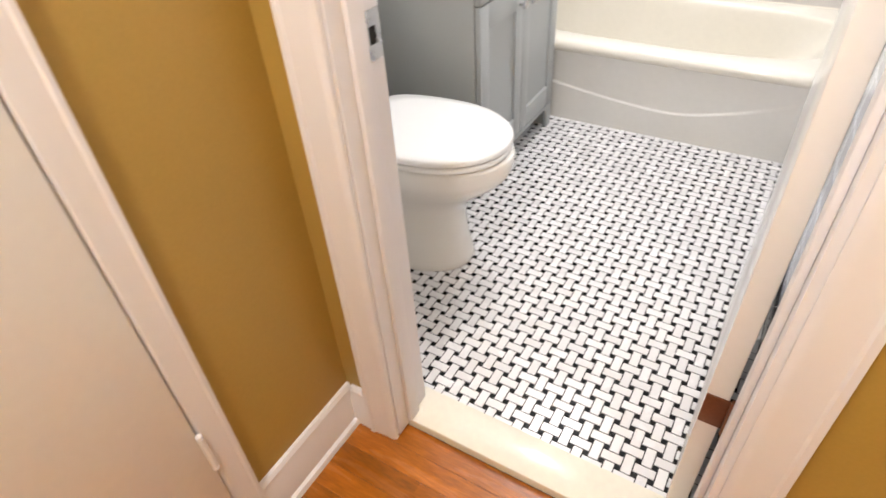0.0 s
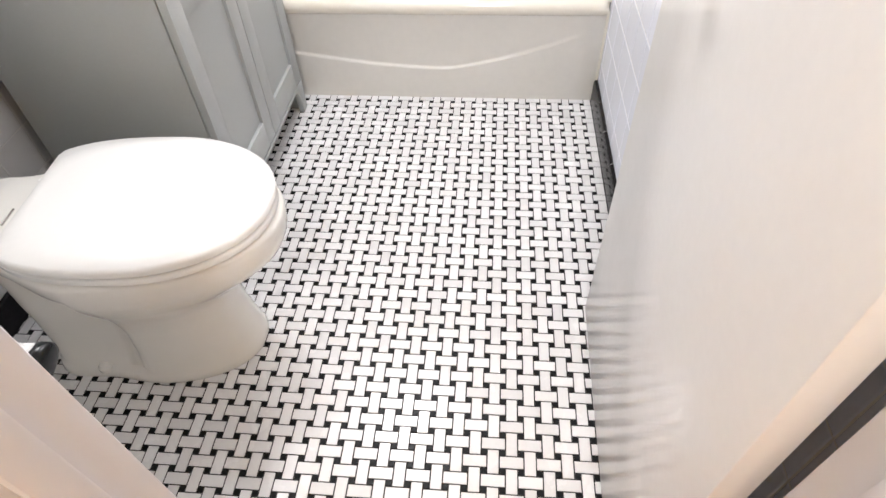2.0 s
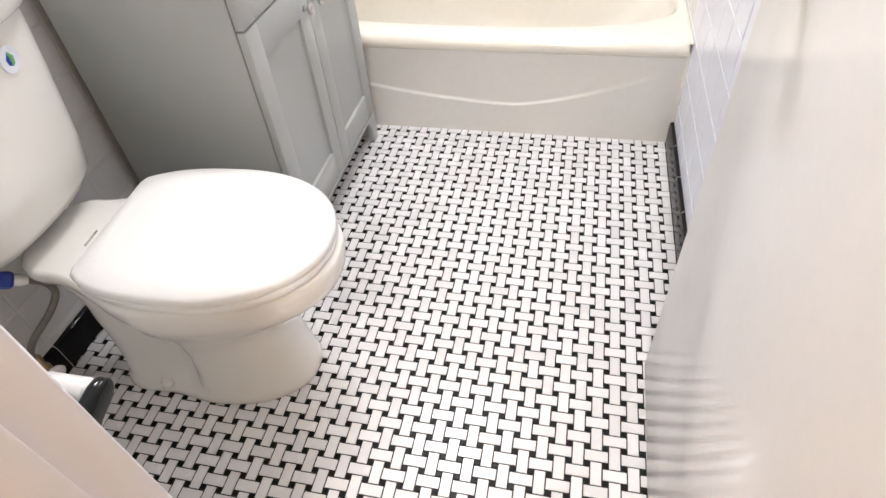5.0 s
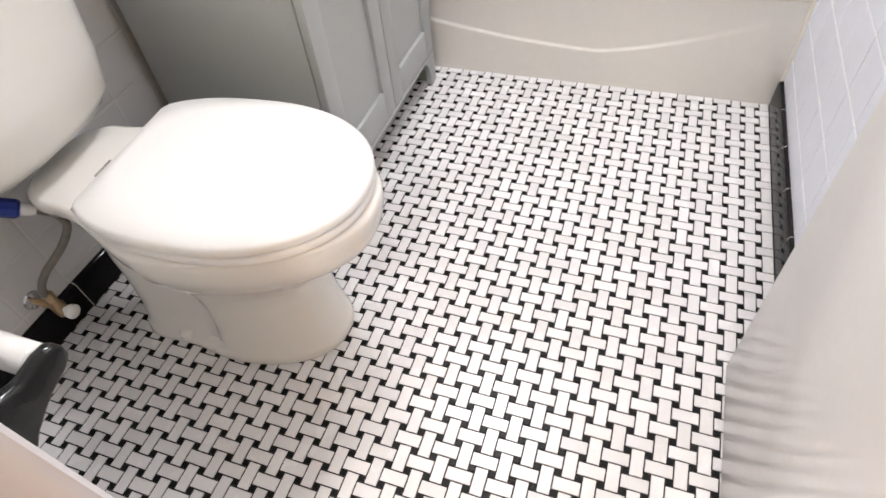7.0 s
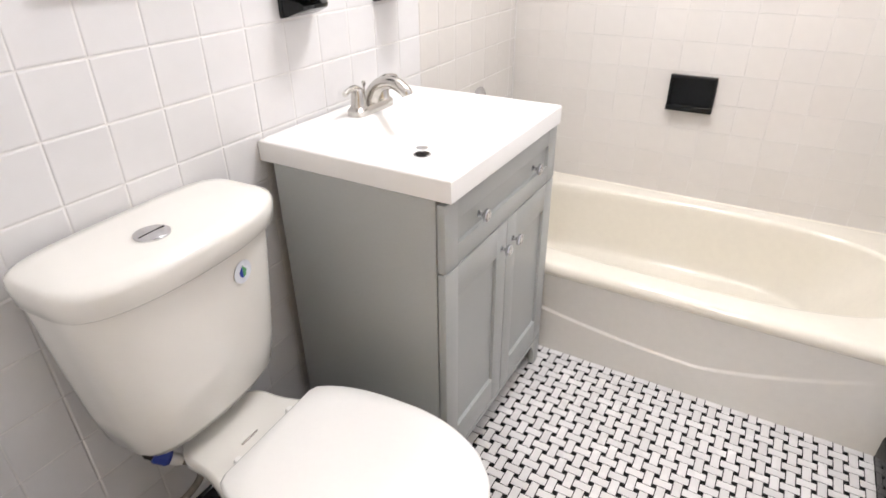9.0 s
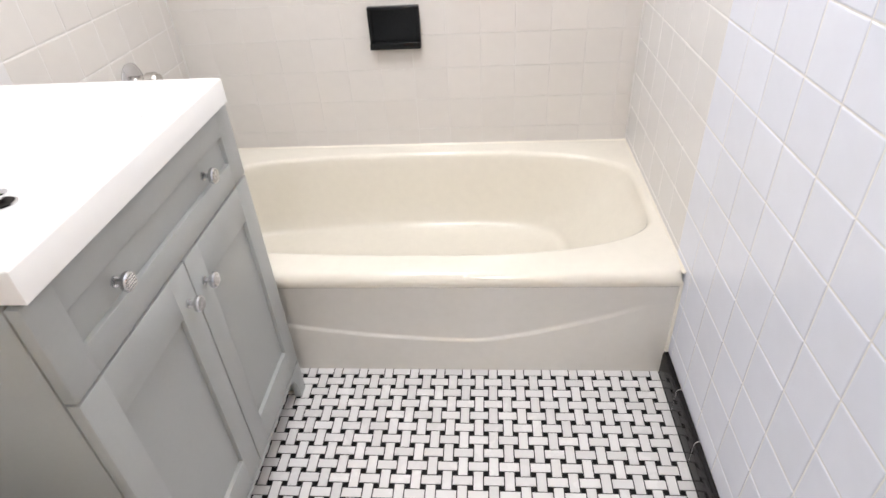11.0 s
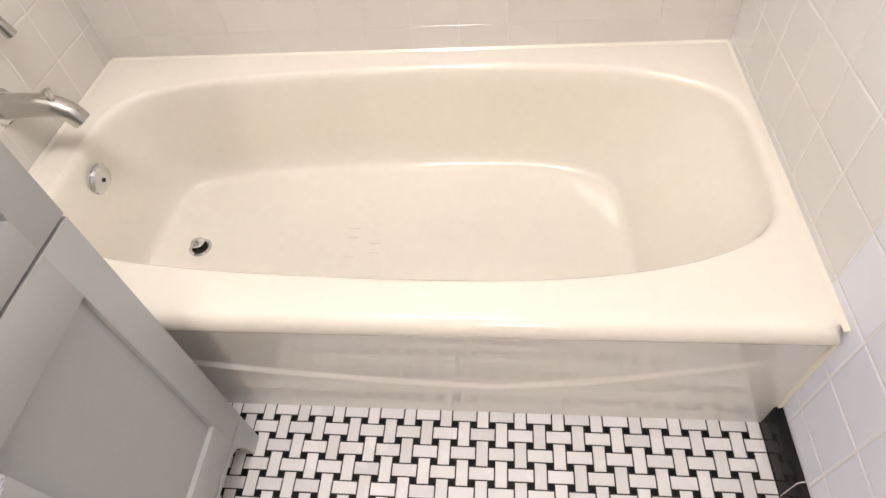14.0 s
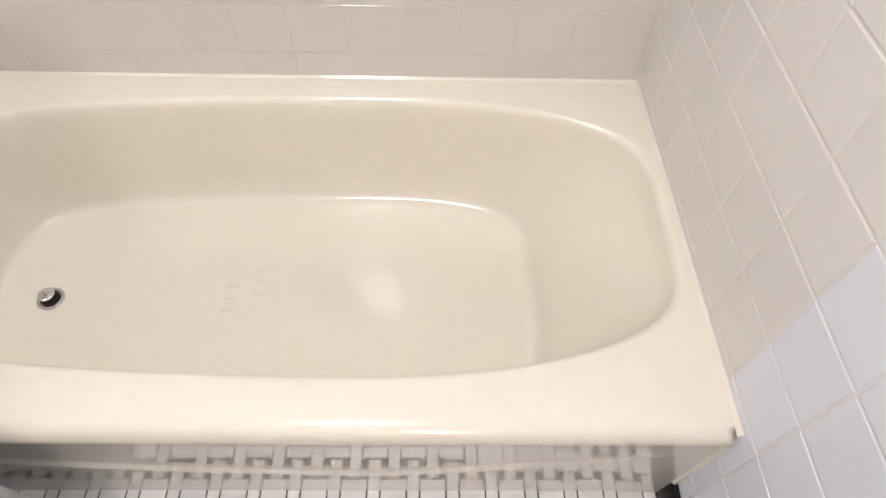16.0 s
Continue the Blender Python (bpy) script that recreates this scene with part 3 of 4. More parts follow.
part("drain_ring", lathe([(0.023, DZ), (0.023, DZ + 0.003), (0.019, DZ + 0.004), (0.018, DZ + 0.002)], 28, "z", (cx - sx, cy - sy, 0)), M_CHROME, sink, "chrome drain ring")
part("drain_hole", lathe([(0.0185, DZ + 0.003), (0.0185, DZ + 0.0035)], 24, "z", (cx - sx, cy - sy, 0)), M_DARK, sink, "dark drain opening")
part("drain_plug", lathe([(0.004, DZ + 0.003), (0.004, DZ + 0.014), (0.015, DZ + 0.017), (0.0155, DZ + 0.020), (0.002, DZ + 0.022)], 24, "z", (cx - sx, cy - sy, 0)), M_CHROME, sink, "chrome pop-up plug")

# faucet
fau = thing("faucet", 0.088, VM + 0.015, ST, "brushed nickel centerset faucet with two lever handles", "faucet")
bm = loft([superloop(0, 0, 0.027, 0.080, 0.0, 5, 40), superloop(0, 0, 0.027, 0.080, 0.014, 5, 40), superloop(0, 0, 0.022, 0.074, 0.022, 4, 40)])
part("base_plate", bm, M_NICKEL, fau)
for s_ in (-1, 1):
    stem = part("handle_post", lathe([(0.0235, 0.018), (0.0215, 0.024), (0.0205, 0.026), (0.019, 0.044), (0.016, 0.060), (0.012, 0.068), (0.003, 0.071)], 24, "z", (0, s_ * 0.052, 0)), M_NICKEL, fau)
    pts = curve_points([(0.0, s_ * 0.048, 0.058), (0.0, s_ * 0.064, 0.070), (0.004, s_ * 0.090, 0.072), (0.006, s_ * 0.112, 0.066)], 14)
    part("lever", tube(pts, [0.013 - 0.006 * min(1, i / 9) for i in range(15)], 14), M_NICKEL, stem)
pts = curve_points([(0.0, 0, 0.010), (0.006, 0, 0.040), (0.034, 0, 0.070), (0.078, 0, 0.080), (0.112, 0, 0.062), (0.118, 0, 0.052)], 26)
part("spout", tube(pts, [0.021 - 0.0065 * i / 26 for i in range(27)], 20), M_NICKEL, fau)
part("lift_rod", lathe([(0.0025, 0.018), (0.0025, 0.060), (0.0045, 0.062), (0.0065, 0.070), (0.004, 0.074), (0.001, 0.075)], 12, "z", (-0.020, 0, 0)), M_NICKEL, fau)

# ---- toilet ----
toi = thing("toilet", 0.0, -1.064, 0, "white two-piece toilet with closed elongated seat", "toilet", rz=3.2)


def egg(cx, front, back, hw, z, n_back=2.6, count=64, cut=None):
    out = []
    for i in range(count):
        t = 2 * math.pi * i / count
        c, s_ = math.cos(t), math.sin(t)
        n, ax = (2.1, front) if c > 0 else (n_back, back)
        r = (abs(c / ax) ** n + abs(s_ / hw) ** n) ** (-1 / n)
        x = cx + c * r
        out.append((max(x, cut) if cut else x, s_ * r, z))
    return out


def ped_loop(z, tip, wf, wb, back, step0, step1):
    """One level of the pedestal: rounded front, narrower recessed flanks, square back."""
    side = []
    cx = 0.43
    for i in range(22):
        a = i / 21 * math.pi / 2
        side.append((cx + (tip - cx) * math.cos(a), wf * math.sin(a) ** 0.9))
    for i in range(1, 33):
        x = cx - (cx - back) * min(1, 1.12 * math.sin(i / 32 * math.pi / 2) / 1.12)
        near = min(1, max(0, 1 - (x - back) / 0.07))
        side.append((x, (wf + (wb - wf) * (1 - ramp(x, step0, step1))) * (0.30 + 0.70 * math.sqrt(1 - near * near))))
    loop = [(x, y, z) for x, y in side] + [(x, -y, z) for x, y in side[::-1][:-1]]
    return loop


levels = [(0.0, 0.640, 0.128, 0.112, 0.165, 0.3, 0.42), (0.010, 0.644, 0.130, 0.114, 0.162, 0.3, 0.42), (0.026, 0.640, 0.127, 0.108, 0.165, 0.3, 0.42),
          (0.034, 0.637, 0.125, 0.101, 0.17, 0.375, 0.425), (0.10, 0.624, 0.119, 0.090, 0.168, 0.38, 0.425), (0.17, 0.618, 0.116, 0.084, 0.165, 0.385, 0.425),
          (0.215, 0.628, 0.122, 0.081, 0.16, 0.37, 0.425), (0.255, 0.655, 0.137, 0.074, 0.155, 0.35, 0.43), (0.29, 0.700, 0.156, 0.075, 0.15, 0.33, 0.44),
          (0.32, 0.738, 0.171, 0.077, 0.14, 0.30, 0.45), (0.342, 0.760, 0.181, 0.080, 0.13, 0.27, 0.45), (0.360, 0.769, 0.187, 0.084, 0.12, 0.24, 0.45),
          (0.374, 0.772, 0.189, 0.104, 0.12, 0.20, 0.45), (0.384, 0.773, 0.190, 0.108, 0.12, 0.20, 0.45), (0.391, 0.774, 0.190, 0.112, 0.12, 0.20, 0.45),
          (0.406, 0.774, 0.190, 0.112, 0.12, 0.20, 0.45), (0.413, 0.770, 0.187, 0.110, 0.122, 0.20, 0.45), (0.417, 0.758, 0.176, 0.102, 0.128, 0.20, 0.45)]
part("bowl", loft([ped_loop(*l) for l in levels]), M_PORCELAIN, toi, smooth=0.9)


def seat_ring(grow, z):
    return egg(0.52, 0.240 + grow, 0.262 + grow, 0.178 + grow, z, 2.75, cut=0.308 - grow)


part("seat", loft([seat_ring(0.0, 0.418), seat_ring(0.006, 0.422), seat_ring(0.006, 0.432), seat_ring(0.001, 0.436)]), M_SEAT, toi, smooth=0.9)
bm = loft([seat_ring(0.001, 0.4385), seat_ring(0.007, 0.442), seat_ring(0.007, 0.452), seat_ring(0.0, 0.459), egg(0.52, 0.20, 0.19, 0.15, 0.4625, 2.4), egg(0.52, 0.08, 0.08, 0.06, 0.464, 2.4)])
part("lid", bm, M_SEAT, toi, smooth=0.9)
for s_ in (-1, 1):
    part("hinge_cap", lathe([(0.010, 0.415), (0.010, 0.430), (0.007, 0.436), (0.002, 0.437)], 16, "z", (0.285, s_ * 0.075, 0)), M_SEAT, toi)
    part("bolt_cap", lathe([(0.016, 0.024), (0.016, 0.034), (0.010, 0.042), (0.002, 0.044)], 16, "z", (0.30, s_ * 0.103, 0)), M_PORCELAIN, toi)
part("seat_pin", box(0.250, 0.254, -0.035, 0.010, 0.4165, 0.4200, 0.001), M_NICKEL, toi, "small metal pin on the bowl deck")


def tank_loop(z, x0, x1, hw, n=5.0, bow=0.018, count=72):
    out = []
    for (x, y, _) in superloop((x0 + x1) / 2, 0, (x1 - x0) / 2, hw, 0, n, count):
        f = 1 - (y / hw) ** 2
        out.append((x + (bow * f if x > (x0 + x1) / 2 else 0), y, z))
    return out


loops = [tank_loop(0.452, 0.065, 0.150, 0.130), tank_loop(0.460, 0.040, 0.175, 0.156), tank_loop(0.485, 0.026, 0.188, 0.174),
         tank_loop(0.56, 0.022, 0.195, 0.187), tank_loop(0.71, 0.018, 0.203, 0.204), tank_loop(0.820, 0.016, 0.208, 0.215)]
tank = part("tank", loft(loops), M_PORCELAIN, toi, smooth=0.9)
tank.location.y = -0.005
loops = [tank_loop(z, x0, x1, hw, 4.4, 0.030) for z, x0, x1, hw in ((0.816, 0.010, 0.214, 0.223), (0.820, 0.008, 0.218, 0.227), (0.855, 0.006, 0.222, 0.231), (0.866, 0.008, 0.219, 0.228),
         (0.871, 0.016, 0.208, 0.218), (0.873, 0.04, 0.18, 0.19))]
part("tank_lid", loft(loops), M_PORCELAIN, toi, smooth=0.9)
btn = part("flush_button", lathe([(0.031, 0.872), (0.031, 0.876), (0.027, 0.8775), (0.002, 0.878)], 32, "z", (0.146, -0.026, 0)), M_CHROME, toi, "chrome dual flush button")
part("button_split", box(0.145, 0.147, -0.052, 0.0, 0.8776, 0.8784), M_DARK, btn)
# label on the tank's front: a clear round film with a small drop-shaped mark
lab = part("sticker", lathe([(0.024, 0.0), (0.024, 0.0008)], 24, "x"), M_LABEL, tank, "round sticker with a blue and green mark")
lab.matrix_basis = pose(0.2215, 0.088, 0.757, 0, 3, 5)
part("mark", extrude_profile([(0.0, 0.014), (0.010, 0.002), (0.006, -0.010), (0.0, -0.012)], "x", 0.0008, 0.0014), M_GREEN, lab, smooth=0)
part("mark", extrude_profile([(-0.001, 0.012), (-0.001, -0.012), (-0.008, -0.008), (-0.010, 0.002)], "x", 0.0008, 0.0014), M_BLUE, lab, smooth=0)

# water supply
sv = thing("shutoff_valve", 0.0, -1.215, 0.125, "aged brass shutoff valve on the wall", "valve")
part("stub", tube([(-0.001, 0, 0), (0.075, 0, 0)], 0.008, 12), M_BRASS, sv)
part("flange", lathe([(0.022, 0.0), (0.020, 0.004), (0.009, 0.008)], 20, "x"), M_CHROME, sv)
part("valve_body", lathe([(0.012, -0.018), (0.014, -0.006), (0.014, 0.010), (0.009, 0.020), (0.009, 0.034)], 16, "z", (0.075, 0, 0)), M_BRASS, sv)
part("handle", lathe([(0.006, 0.085), (0.006, 0.100), (0.015, 0.102), (0.016, 0.112), (0.006, 0.116)], 16, "x"), M_ROLLER, sv, "pale oval valve handle")
hose = thing("supply_hose", 0.075, -1.215, 0.155, "grey braided water hose with blue nut under the tank", "hose")
pts = curve_points([(0.0, 0.0, 0.0), (0.004, -0.002, 0.035), (0.026, 0.014, 0.075), (0.056, 0.060, 0.115), (0.070, 0.088, 0.150), (0.068, 0.086, 0.182), (0.055, 0.070, 0.208)], 40)
part("braid", tube(pts, 0.0078, 12), M_HOSE, hose)
run = [Vector((0.055, 0.070, 0.208)), Vector((0.041, 0.055, 0.221)), Vector((0.020, 0.035, 0.240)), Vector((0.014, 0.030, 0.246))]
part("ferrule", tube([run[0], run[0].lerp(run[1], 0.5), run[1]], [0.010, 0.0125, 0.012], 14), M_ROLLER, hose, "pale ferrule")
part("nut", tube([run[1], run[1].lerp(run[2], 0.15), run[1].lerp(run[2], 0.85), run[2]], [0.014, 0.018, 0.018, 0.015], 8), M_BLUE, hose, "blue plastic coupling nut")
part("shank", tube([run[2], run[3], (0.010, 0.028, 0.262), (0.010, 0.028, 0.2975)], 0.013, 14), M_DARK, hose, "dark threaded shank")
part("lower_nut", lathe([(0.011, -0.002), (0.011, 0.018), (0.009, 0.022)], 6, "z", (0.0, 0.0, 0)), M_BRASS, hose)

# ---- black ceramic fittings ----
def tongue(prof, w, narrow):
    """A moulded arm: a profile in x and z, as wide as the plate at the wall and narrower towards its tip."""
    reach = max(x for x, z in prof)
    loops = []
    for k in range(11):
        u = -1 + k / 5
        loops.append([(0.002 + x * (1 - 0.10 * abs(u) ** 3), u * (w / 2 - 0.002) * (1 - narrow * (x / reach) ** 2), z) for x, z in prof])
    return loft(loops)


def ceramic_holder(name, y, z, w, h, reach, label, category):
    """A wall plate with a long dished arm above and a shorter corbel below it."""
    ob = thing(name, 0.0, y, z, label, category)
    part("wall_plate", box(0.0005, 0.012, -w / 2, w / 2, -h / 2, h / 2, 0.004), M_BLACK_CERAMIC, ob)
    arm = [(0.006, -0.016), (0.040, -0.006), (reach * 0.72, 0.004), (reach * 0.94, 0.010), (reach, 0.018), (reach * 0.98, 0.026), (reach * 0.90, 0.029),
           (reach * 0.70, 0.022), (0.060, 0.020), (0.040, 0.028), (0.024, 0.042), (0.012, 0.056), (0.004, 0.058)]
    part("shelf", tongue(arm, w, 0.34), M_BLACK_CERAMIC, ob, smooth=0.9)
    corbel = [(0.006, -h / 2 + 0.002), (0.016, -h / 2 + 0.002), (0.050, -h / 2 + 0.013), (0.066, -h / 2 + 0.020), (0.068, -h / 2 + 0.028), (0.058, -h / 2 + 0.034), (0.030, -h / 2 + 0.040), (0.006, -0.012)]
    part("corbel", tongue(corbel, w - 0.006, 0.22), M_BLACK_CERAMIC, ob, smooth=0.9)
    for s_ in (-1, 1):
        pts = curve_points([(0.020, s_ * 0.040, 0.034), (0.045, s_ * 0.041, 0.027), (0.080, s_ * 0.036, 0.026), (reach - 0.016, s_ * 0.022, 0.027)], 12)
        part("lip", tube(pts, [0.009 - 0.004 * i / 12 for i in range(13)], 10), M_BLACK_CERAMIC, ob)
    return ob


ceramic_holder("tumbler_holder", -0.506, 1.213, 0.118, 0.125, 0.140, "glossy black ceramic tumbler holder on tiled wall", "holder")
ceramic_holder("toothbrush_holder", -0.150, 1.213, 0.118, 0.125, 0.136, "glossy black ceramic toothbrush holder on tiled wall", "holder")

soap = thing("soap_dish", 0.735, BACK, 0.767, "glossy black recessed ceramic soap dish on tiled wall", "soap dish")
w, h = 0.083, 0.065
bm = bmesh.new()
fr = 0.012
for x0, x1, z0, z1 in ((-w, w, h - fr, h), (-w, w, -h, -h + 0.022), (-w, -w + fr, -h + 0.022, h - fr), (w - fr, w, -h + 0.022, h - fr)):
    box(x0, x1, -0.022 if z1 > 0 else -0.034, 0.001, z0, z1, 0.003, bm=bm)
part("rim", bm, M_BLACK_CERAMIC, soap)
part("tray", box(-w + fr - 0.002, w - fr + 0.002, -0.006, 0.001, -h + 0.018, h - fr + 0.002), M_BLACK_CERAMIC, soap)
for i in range(5):
    part("ridge", box(-0.05 + i * 0.024, -0.044 + i * 0.024, -0.030, -0.006, -h + 0.021, -h + 0.026, 0.001), M_BLACK_CERAMIC, soap)

tp = thing("toilet_paper_holder", 0.622, DOOR_Y, 0.628, "black ceramic toilet paper holder with bare white roller", "paper holder")
part("wall_plate", box(-0.072, 0.072, 0.0005, 0.014, -0.070, 0.070, 0.005), M_BLACK_CERAMIC, tp)
for s_ in (-1, 1):
    prof = [(0.012, -0.066), (0.022, -0.052), (0.040, -0.034), (0.066, -0.018), (0.092, -0.010), (0.102, -0.002), (0.104, 0.010), (0.098, 0.018), (0.084, 0.020), (0.060, 0.016), (0.036, 0.022), (0.022, 0.036), (0.012, 0.058)]
    part("arm", extrude_profile(prof, "x", s_ * 0.0615 - 0.0085, s_ * 0.0615 + 0.0085, 0.004), M_BLACK_CERAMIC, tp, smooth=0.9)
part("roller", lathe([(0.006, -0.0575), (0.013, -0.054), (0.0150, -0.010), (0.0162, -0.008), (0.0162, 0.050), (0.013, 0.054), (0.006, 0.0575)], 24, "x", (0, 0.085, 0.004)), M_ROLLER, tp, "white plastic spring roller")

bar = thing("towel_bar", W, -0.485, 1.193, "white towel bar on black ceramic brackets", "towel bar")
for yy in (0.31, -0.31):
    br = part("bracket", box(-0.012, -0.0005, yy - 0.035, yy + 0.035, -0.035, 0.060, 0.004), M_BLACK_CERAMIC, bar, "black ceramic bracket")
    part("post", extrude_profile([(-0.010, -0.030), (-0.040, -0.022), (-0.068, -0.022), (-0.078, -0.012), (-0.078, 0.012), (-0.068, 0.022), (-0.040, 0.028), (-0.010, 0.050)], "y", yy - 0.022, yy + 0.022, 0.005), M_BLACK_CERAMIC, br)
part("bar", box(-0.066, -0.044, -0.29, 0.29, -0.011, 0.011, 0.004), M_ROLLER, bar)

# black-framed mirror, only its lower edge comes into view
mir = thing("wall_mirror", 0.0, -0.818, 1.614, "wall mirror in a thin black frame", "mirror")
bm = bmesh.new()
for y0, y1, z0, z1 in ((-0.24, 0.24, -0.36, -0.335), (-0.24, 0.24, 0.335, 0.36), (-0.24, -0.218, -0.335, 0.335), (0.218, 0.24, -0.335, 0.335)):
    box(0.0005, 0.022, y0, y1, z0, z1, 0.002, bm=bm)
part("frame", bm, M_FRAME, mir)
part("mirror_glass", box(0.001, 0.010, -0.219, 0.219, -0.336, 0.336), M_MIRROR, mir)
lamp = thing("ceiling_light", LAMP_X, LAMP_Y, CEIL, "round flush ceiling light with opal glass", "ceiling light")
part("canopy", lathe([(0.165, 0.0), (0.165, -0.018), (0.158, -0.026), (0.150, -0.026)], 40, "z"), M_CHROME, lamp)
part("shade", lathe([(0.150, -0.027), (0.146, -0.050), (0.120, -0.066), (0.060, -0.074), (0.004, -0.075)], 40, "z"), M_OPAL, lamp, "opal glass bowl")

# ---- pieces of floors and walls ----
tile_meshes = {}


def tile_mesh(a, b, t, bev, material, key):
    """A tile lying in its own xy plane, its face at z = t."""
    k = (round(a, 4), round(b, 4), key, material.name)
    if k not in tile_meshes:
        v, f = tile_verts(0, 0, a, b, t, bev)
        me = bpy.data.meshes.new(key)
        me.from_pydata(v, [], f)
        me.materials.append(material)
        tile_meshes[k] = me
    return tile_meshes[k]


def tile_verts(x, y, a, b, t, bev):
    """bev: a number for a plain arris, or pairs of inset and drop for a rounded edge."""
    h, g = a / 2, b / 2
    v = []
    rim = [(0, t - bev), (bev, t)] if isinstance(bev, float) else [(ins, t - drop) for ins, drop in bev]
    for ins, z in [(0, -0.003)] + rim:
        for sx_, sy_ in ((-1, -1), (1, -1), (1, 1), (-1, 1)):
            v.append((x + sx_ * (h - ins), y + sy_ * (g - ins), z))
    n = 4 * len(rim)
    f = [(n, n + 1, n + 2, n + 3)]
    for base in range(0, n, 4):
        for i in range(4):
            j = (i + 1) % 4
            f.append((base + i, base + j, base + 4 + j, base + 4 + i))
    return v, f


def joined(name, rects, t, bev, material, parent, label):
    v, f = [], []
    for x, y, a, b in rects:
        vv, ff = tile_verts(x, y, a, b, t, bev)
        o = len(v)
        v += vv
        f += [tuple(i + o for i in q) for q in ff]
    me = bpy.data.meshes.new(name)
    me.from_pydata(v, [], f)
    me.materials.append(material)
    ob = new(name, me)
    ob.parent = parent
    tagged(ob, label, kind="stuff")
    return ob


# floor: basketweave of long white tiles round small black ones
PX, PY = 0.0750, 0.0766
wx, wy = PX / 3, PY / 3
ox_, oy_ = 0.539 - 2 * wx, -0.0615 + 0.5 * wy
FX0, FX1, FY0, FY1 = 0.010, W - 0.011, -1.5345, 0.014
white, black = [], []
for j in range(-46, 8):
    for i in range(-12, 22):
        bx = ox_ + (i + (0.5 if j % 2 else 0.0)) * PX
        by = oy_ + j * PY / 2
        for x0, y0, x1, y1, lst in ((0, 0, 2, 1, white), (2, -0.5, 3, 1.5, white), (0, 1, 0.5, 1.5, black), (1.5, 1, 2, 1.5, black)):
            a0, a1 = max(bx + x0 * wx, FX0), min(bx + x1 * wx, FX1)
            b0, b1 = max(by + y0 * wy, FY0), min(by + y1 * wy, FY1)
            if a1 - a0 > 0.004 and b1 - b0 > 0.004:
                lst.append(((a0 + a1) / 2, (b0 + b1) / 2, a1 - a0, b1 - b0))
JOINT = 0.0026
for lst, near, rest, name, bev in ((white, M_FLOOR, M_FLOOR_REST, "floor_tile", 0.0006), (black, M_DOT, M_DOT, "floor_dot", 0.0004)):
    lst.sort(key=lambda r: (r[0] - 1.0) ** 2 + (r[1] + 0.75) ** 2 * 0.5)
    for x, y, a, b in lst[:300]:
        ob = new(name, tile_mesh(a - JOINT, b - JOINT, 0.0, bev, near, name))
        ob.parent = floor
        ob.matrix_basis = pose(x, y, random.uniform(-0.0002, 0.0002))
    joined(name + "_rest", [(x, y, a - JOINT, b - JOINT) for x, y, a, b in lst[300:]], 0.0, bev, rest, floor, "further mosaic pieces")


CUSHION = ((0.0, 0.0014), (0.0006, 0.0008), (0.0016, 0.0003), (0.0032, 0.0))


def wall_tiles(wall, origin, rot, u0, u1, z0, z1, pu, pz, u_ref, z_ref, top_parts, material=None, edge=None, j=0.0024):
    """Square glazed tiles on a wall: u runs along it, z up; the 300 lower ones are single pieces."""
    rects = []
    for i in range(math.floor((u0 - u_ref) / pu) - 1, math.ceil((u1 - u_ref) / pu) + 1):
        for k in range(math.floor((z0 - z_ref) / pz) - 1, math.ceil((z1 - z_ref) / pz) + 1):
            a0, a1 = max(u_ref + i * pu, u0), min(u_ref + (i + 1) * pu, u1)
            b0, b1 = max(z_ref + k * pz, z0), min(z_ref + (k + 1) * pz, z1)
            if a1 - a0 > 0.006 and b1 - b0 > 0.006:
                rects.append(((a0 + a1) / 2, (b0 + b1) / 2, a1 - a0, b1 - b0))
    rects.sort(key=lambda r: r[1])
    material = material or M_WALL_TILE
    edge = edge or CUSHION
    m = origin @ rot
    for x, y, a, b in rects[:top_parts]:
        ob = new("wall_tile", tile_mesh(a - j, b - j, 0.0, edge, material, "wall_tile"))
        ob.parent = wall
        ob.matrix_basis = m @ pose(x, y, random.uniform(-0.0004, 0.0), random.uniform(-0.12, 0.12), random.uniform(-0.12, 0.12), 0)
    if rects[top_parts:]:
        ob = joined("wall_tile_rest", [(x, y, a - j, b - j) for x, y, a, b in rects[top_parts:]], 0.0, edge, material, wall, "further wall tiles")
        ob.matrix_basis = m


# tile planes: local x along the wall, local y up, local z out of the wall
LEFT = Matrix(((0, 0, 1, 0), (1, 0, 0, 0), (0, 1, 0, 0), (0, 0, 0, 1)))
RIGHT = Matrix(((0, 0, -1, 0), (-1, 0, 0, 0), (0, 1, 0, 0), (0, 0, 0, 1)))
TOP = CEIL - 0.35
SPLIT_L, SPLIT_R = 0.0285, 0.0895    # where the warmer light round the bath, put into tile colour, begins
wall_tiles(wall_left, pose(0, 0, 0), LEFT, DOOR_Y, SPLIT_L, 0.084, TOP, 0.1165, 0.115, -1.020, 1.029, 210)
wall_tiles(wall_left, pose(0, 0, 0), LEFT, SPLIT_L, BACK, TUB_Z + 0.004, TOP, 0.1165, 0.115, -1.020, 1.029, 80, M_WARM_LIT_TILE)
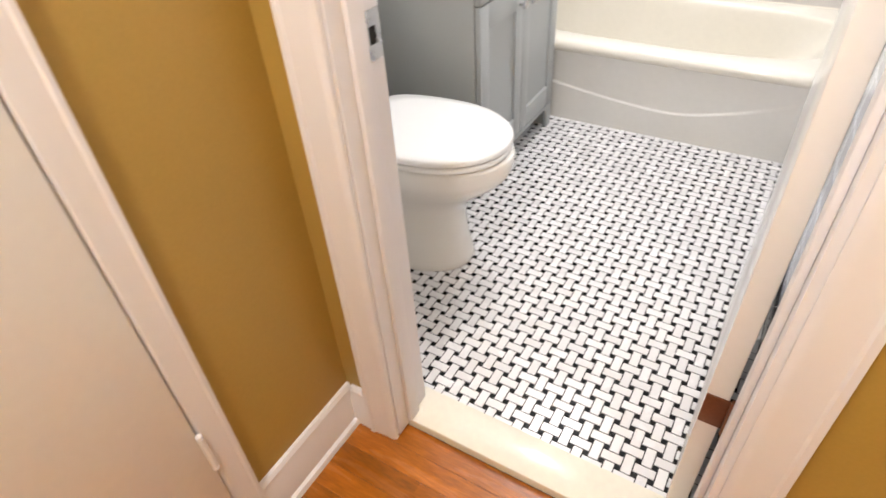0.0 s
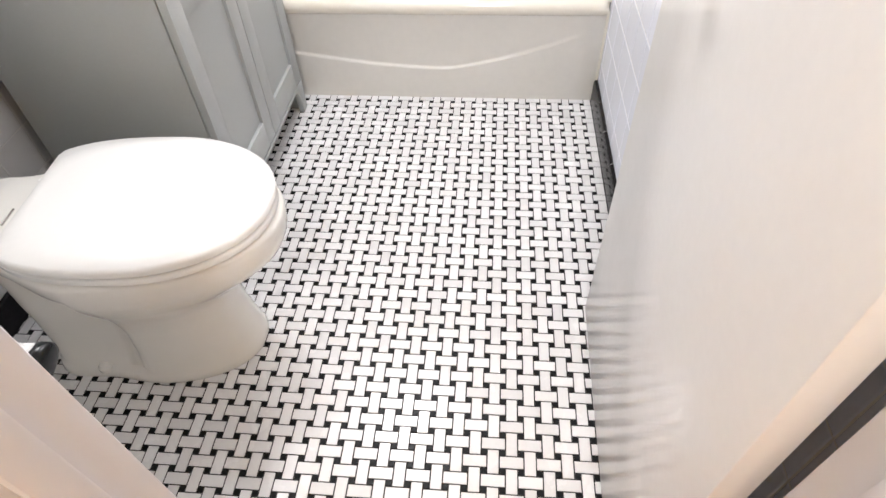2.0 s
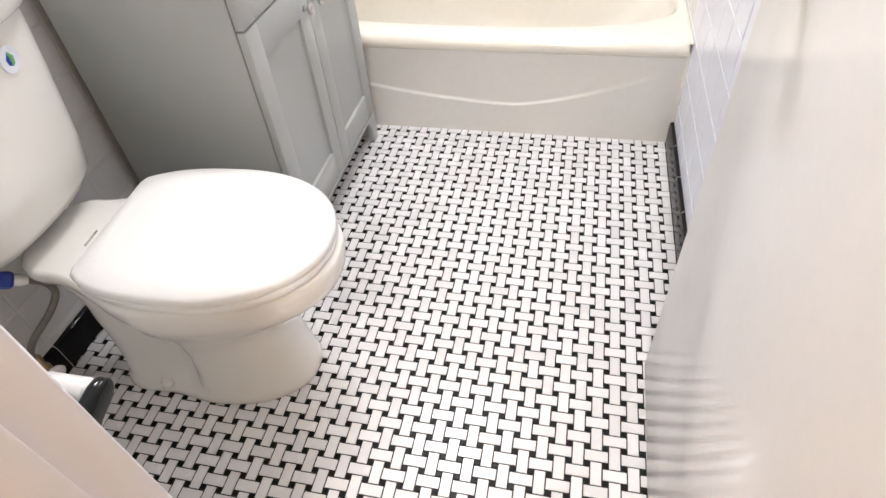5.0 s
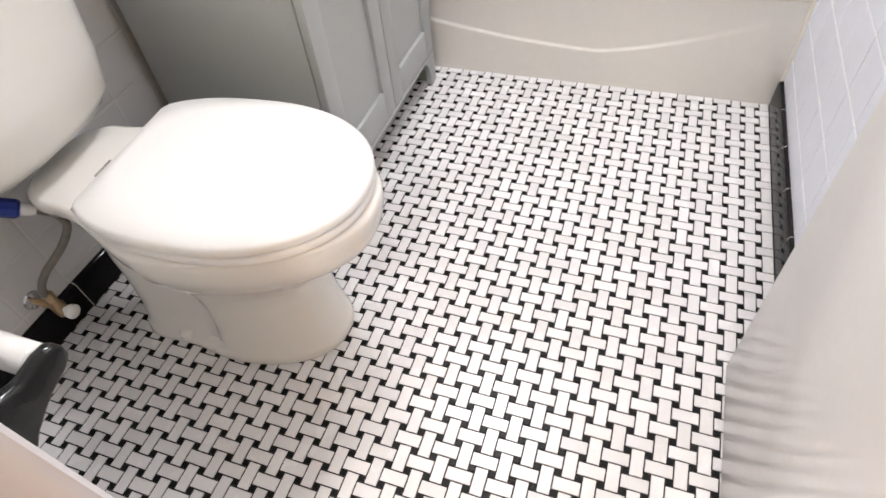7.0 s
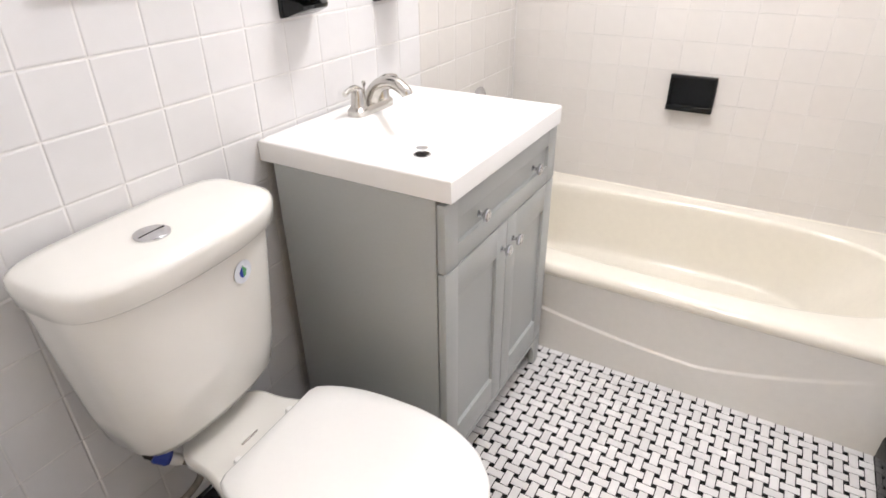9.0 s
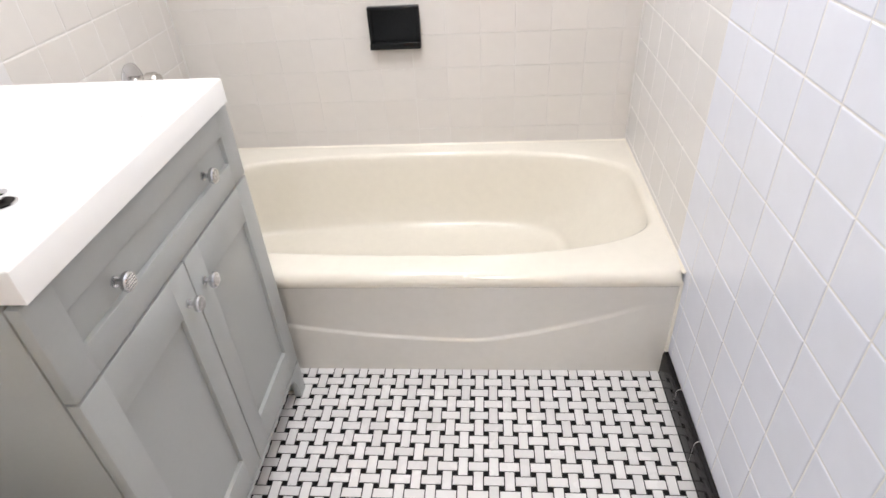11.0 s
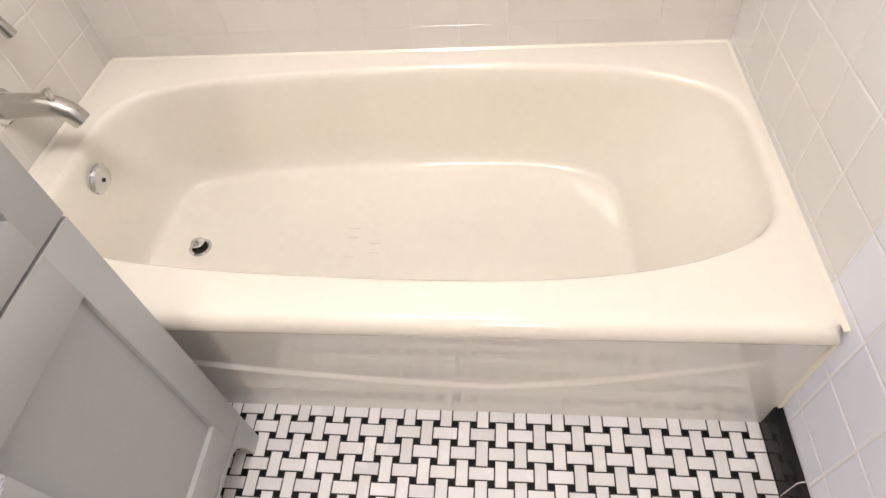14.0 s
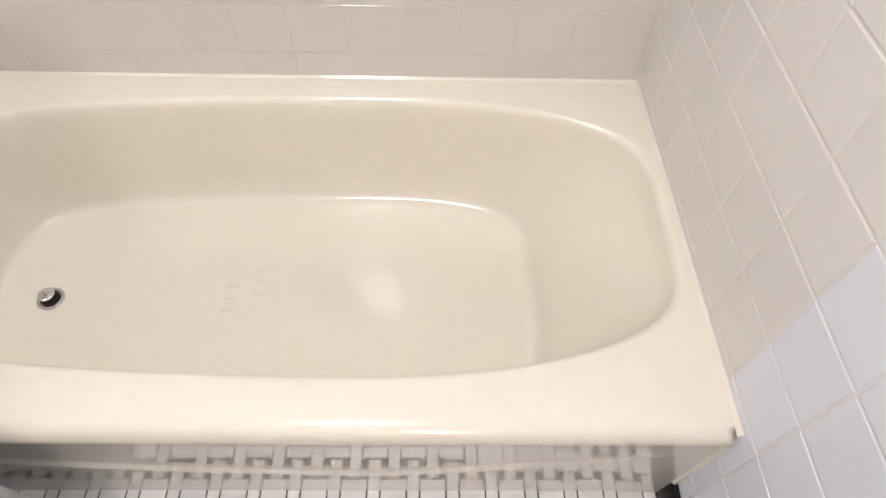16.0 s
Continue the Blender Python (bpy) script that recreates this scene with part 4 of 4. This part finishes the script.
wall_tiles(wall_right, pose(W, 0, 0), RIGHT, -SPLIT_R, -DOOR_Y, 0.084, TOP, 0.1135, 0.1113, 0.024, 0.371, 210, M_COOL_LIT_TILE)
wall_tiles(wall_right, pose(W, 0, 0), RIGHT, -BACK, -SPLIT_R, 0.084, TOP, 0.1135, 0.1113, 0.024, 0.371, 80, M_PALE_LIT_TILE)
wall_tiles(wall_back, pose(0, BACK, 0), Matrix(((1, 0, 0, 0), (0, 0, -1, 0), (0, 1, 0, 0), (0, 0, 0, 1))), 0.002, W - 0.002, TUB_Z + 0.004, TOP, 0.1125, 0.1075, 0.672, 0.7355, 300, M_WARM_LIT_TILE, 0.0006, 0.0014)

# black base tiles along both side walls
for wall, x_face, s_, refs in ((wall_left, 0.0, 1, -1.133), (wall_right, W, -1, -0.284)):
    y = refs - 0.156 * 9
    while y < 0.01:
        a, b = max(y, DOOR_Y + 0.001), min(y + 0.156, 0.009)
        y += 0.156
        if b - a < 0.01:
            continue
        prof = [(0, 0.0005), (0.012, 0.0005), (0.0115, 0.072), (0.009, 0.080), (0.004, 0.0835), (0, 0.084)]
        bm = extrude_profile([(x_face + s_ * (px - 0.001), pz) for px, pz in prof], "y", a + 0.001, b - 0.001)
        done(bm, "base_tile", M_BASE_TILE, wall, smooth=0.5)
        if b < 0.0:
            bm = extrude_profile([(x_face + s_ * (px - 0.0016), pz) for px, pz in prof], "y", b - 0.001, b + 0.001)
            done(bm, "base_joint", M_GROUT, wall, smooth=0.5)

# hall floor boards, laid across the hall
y = -1.641
while y > HALL_END + 0.01:
    y0 = max(y - 0.058, HALL_END)
    x = HALL_X0 + random.uniform(-0.6, 0.0)
    while x < HALL_X1:
        x2 = min(x + random.uniform(0.55, 1.1), HALL_X1)
        a = max(x, HALL_X0)
        if x2 - a > 0.02:
            ob = new("floor_board", tile_mesh(round(x2 - a, 2) - 0.001, y - y0 - 0.0008, 0.0, 0.0006, M_WOOD, "floor_board"))
            ob.parent = hall_floor
            ob.location = ((x2 + a) / 2, (y + y0) / 2, -0.0115 + random.uniform(0, 0.0003))
        x = x2
    y = y0
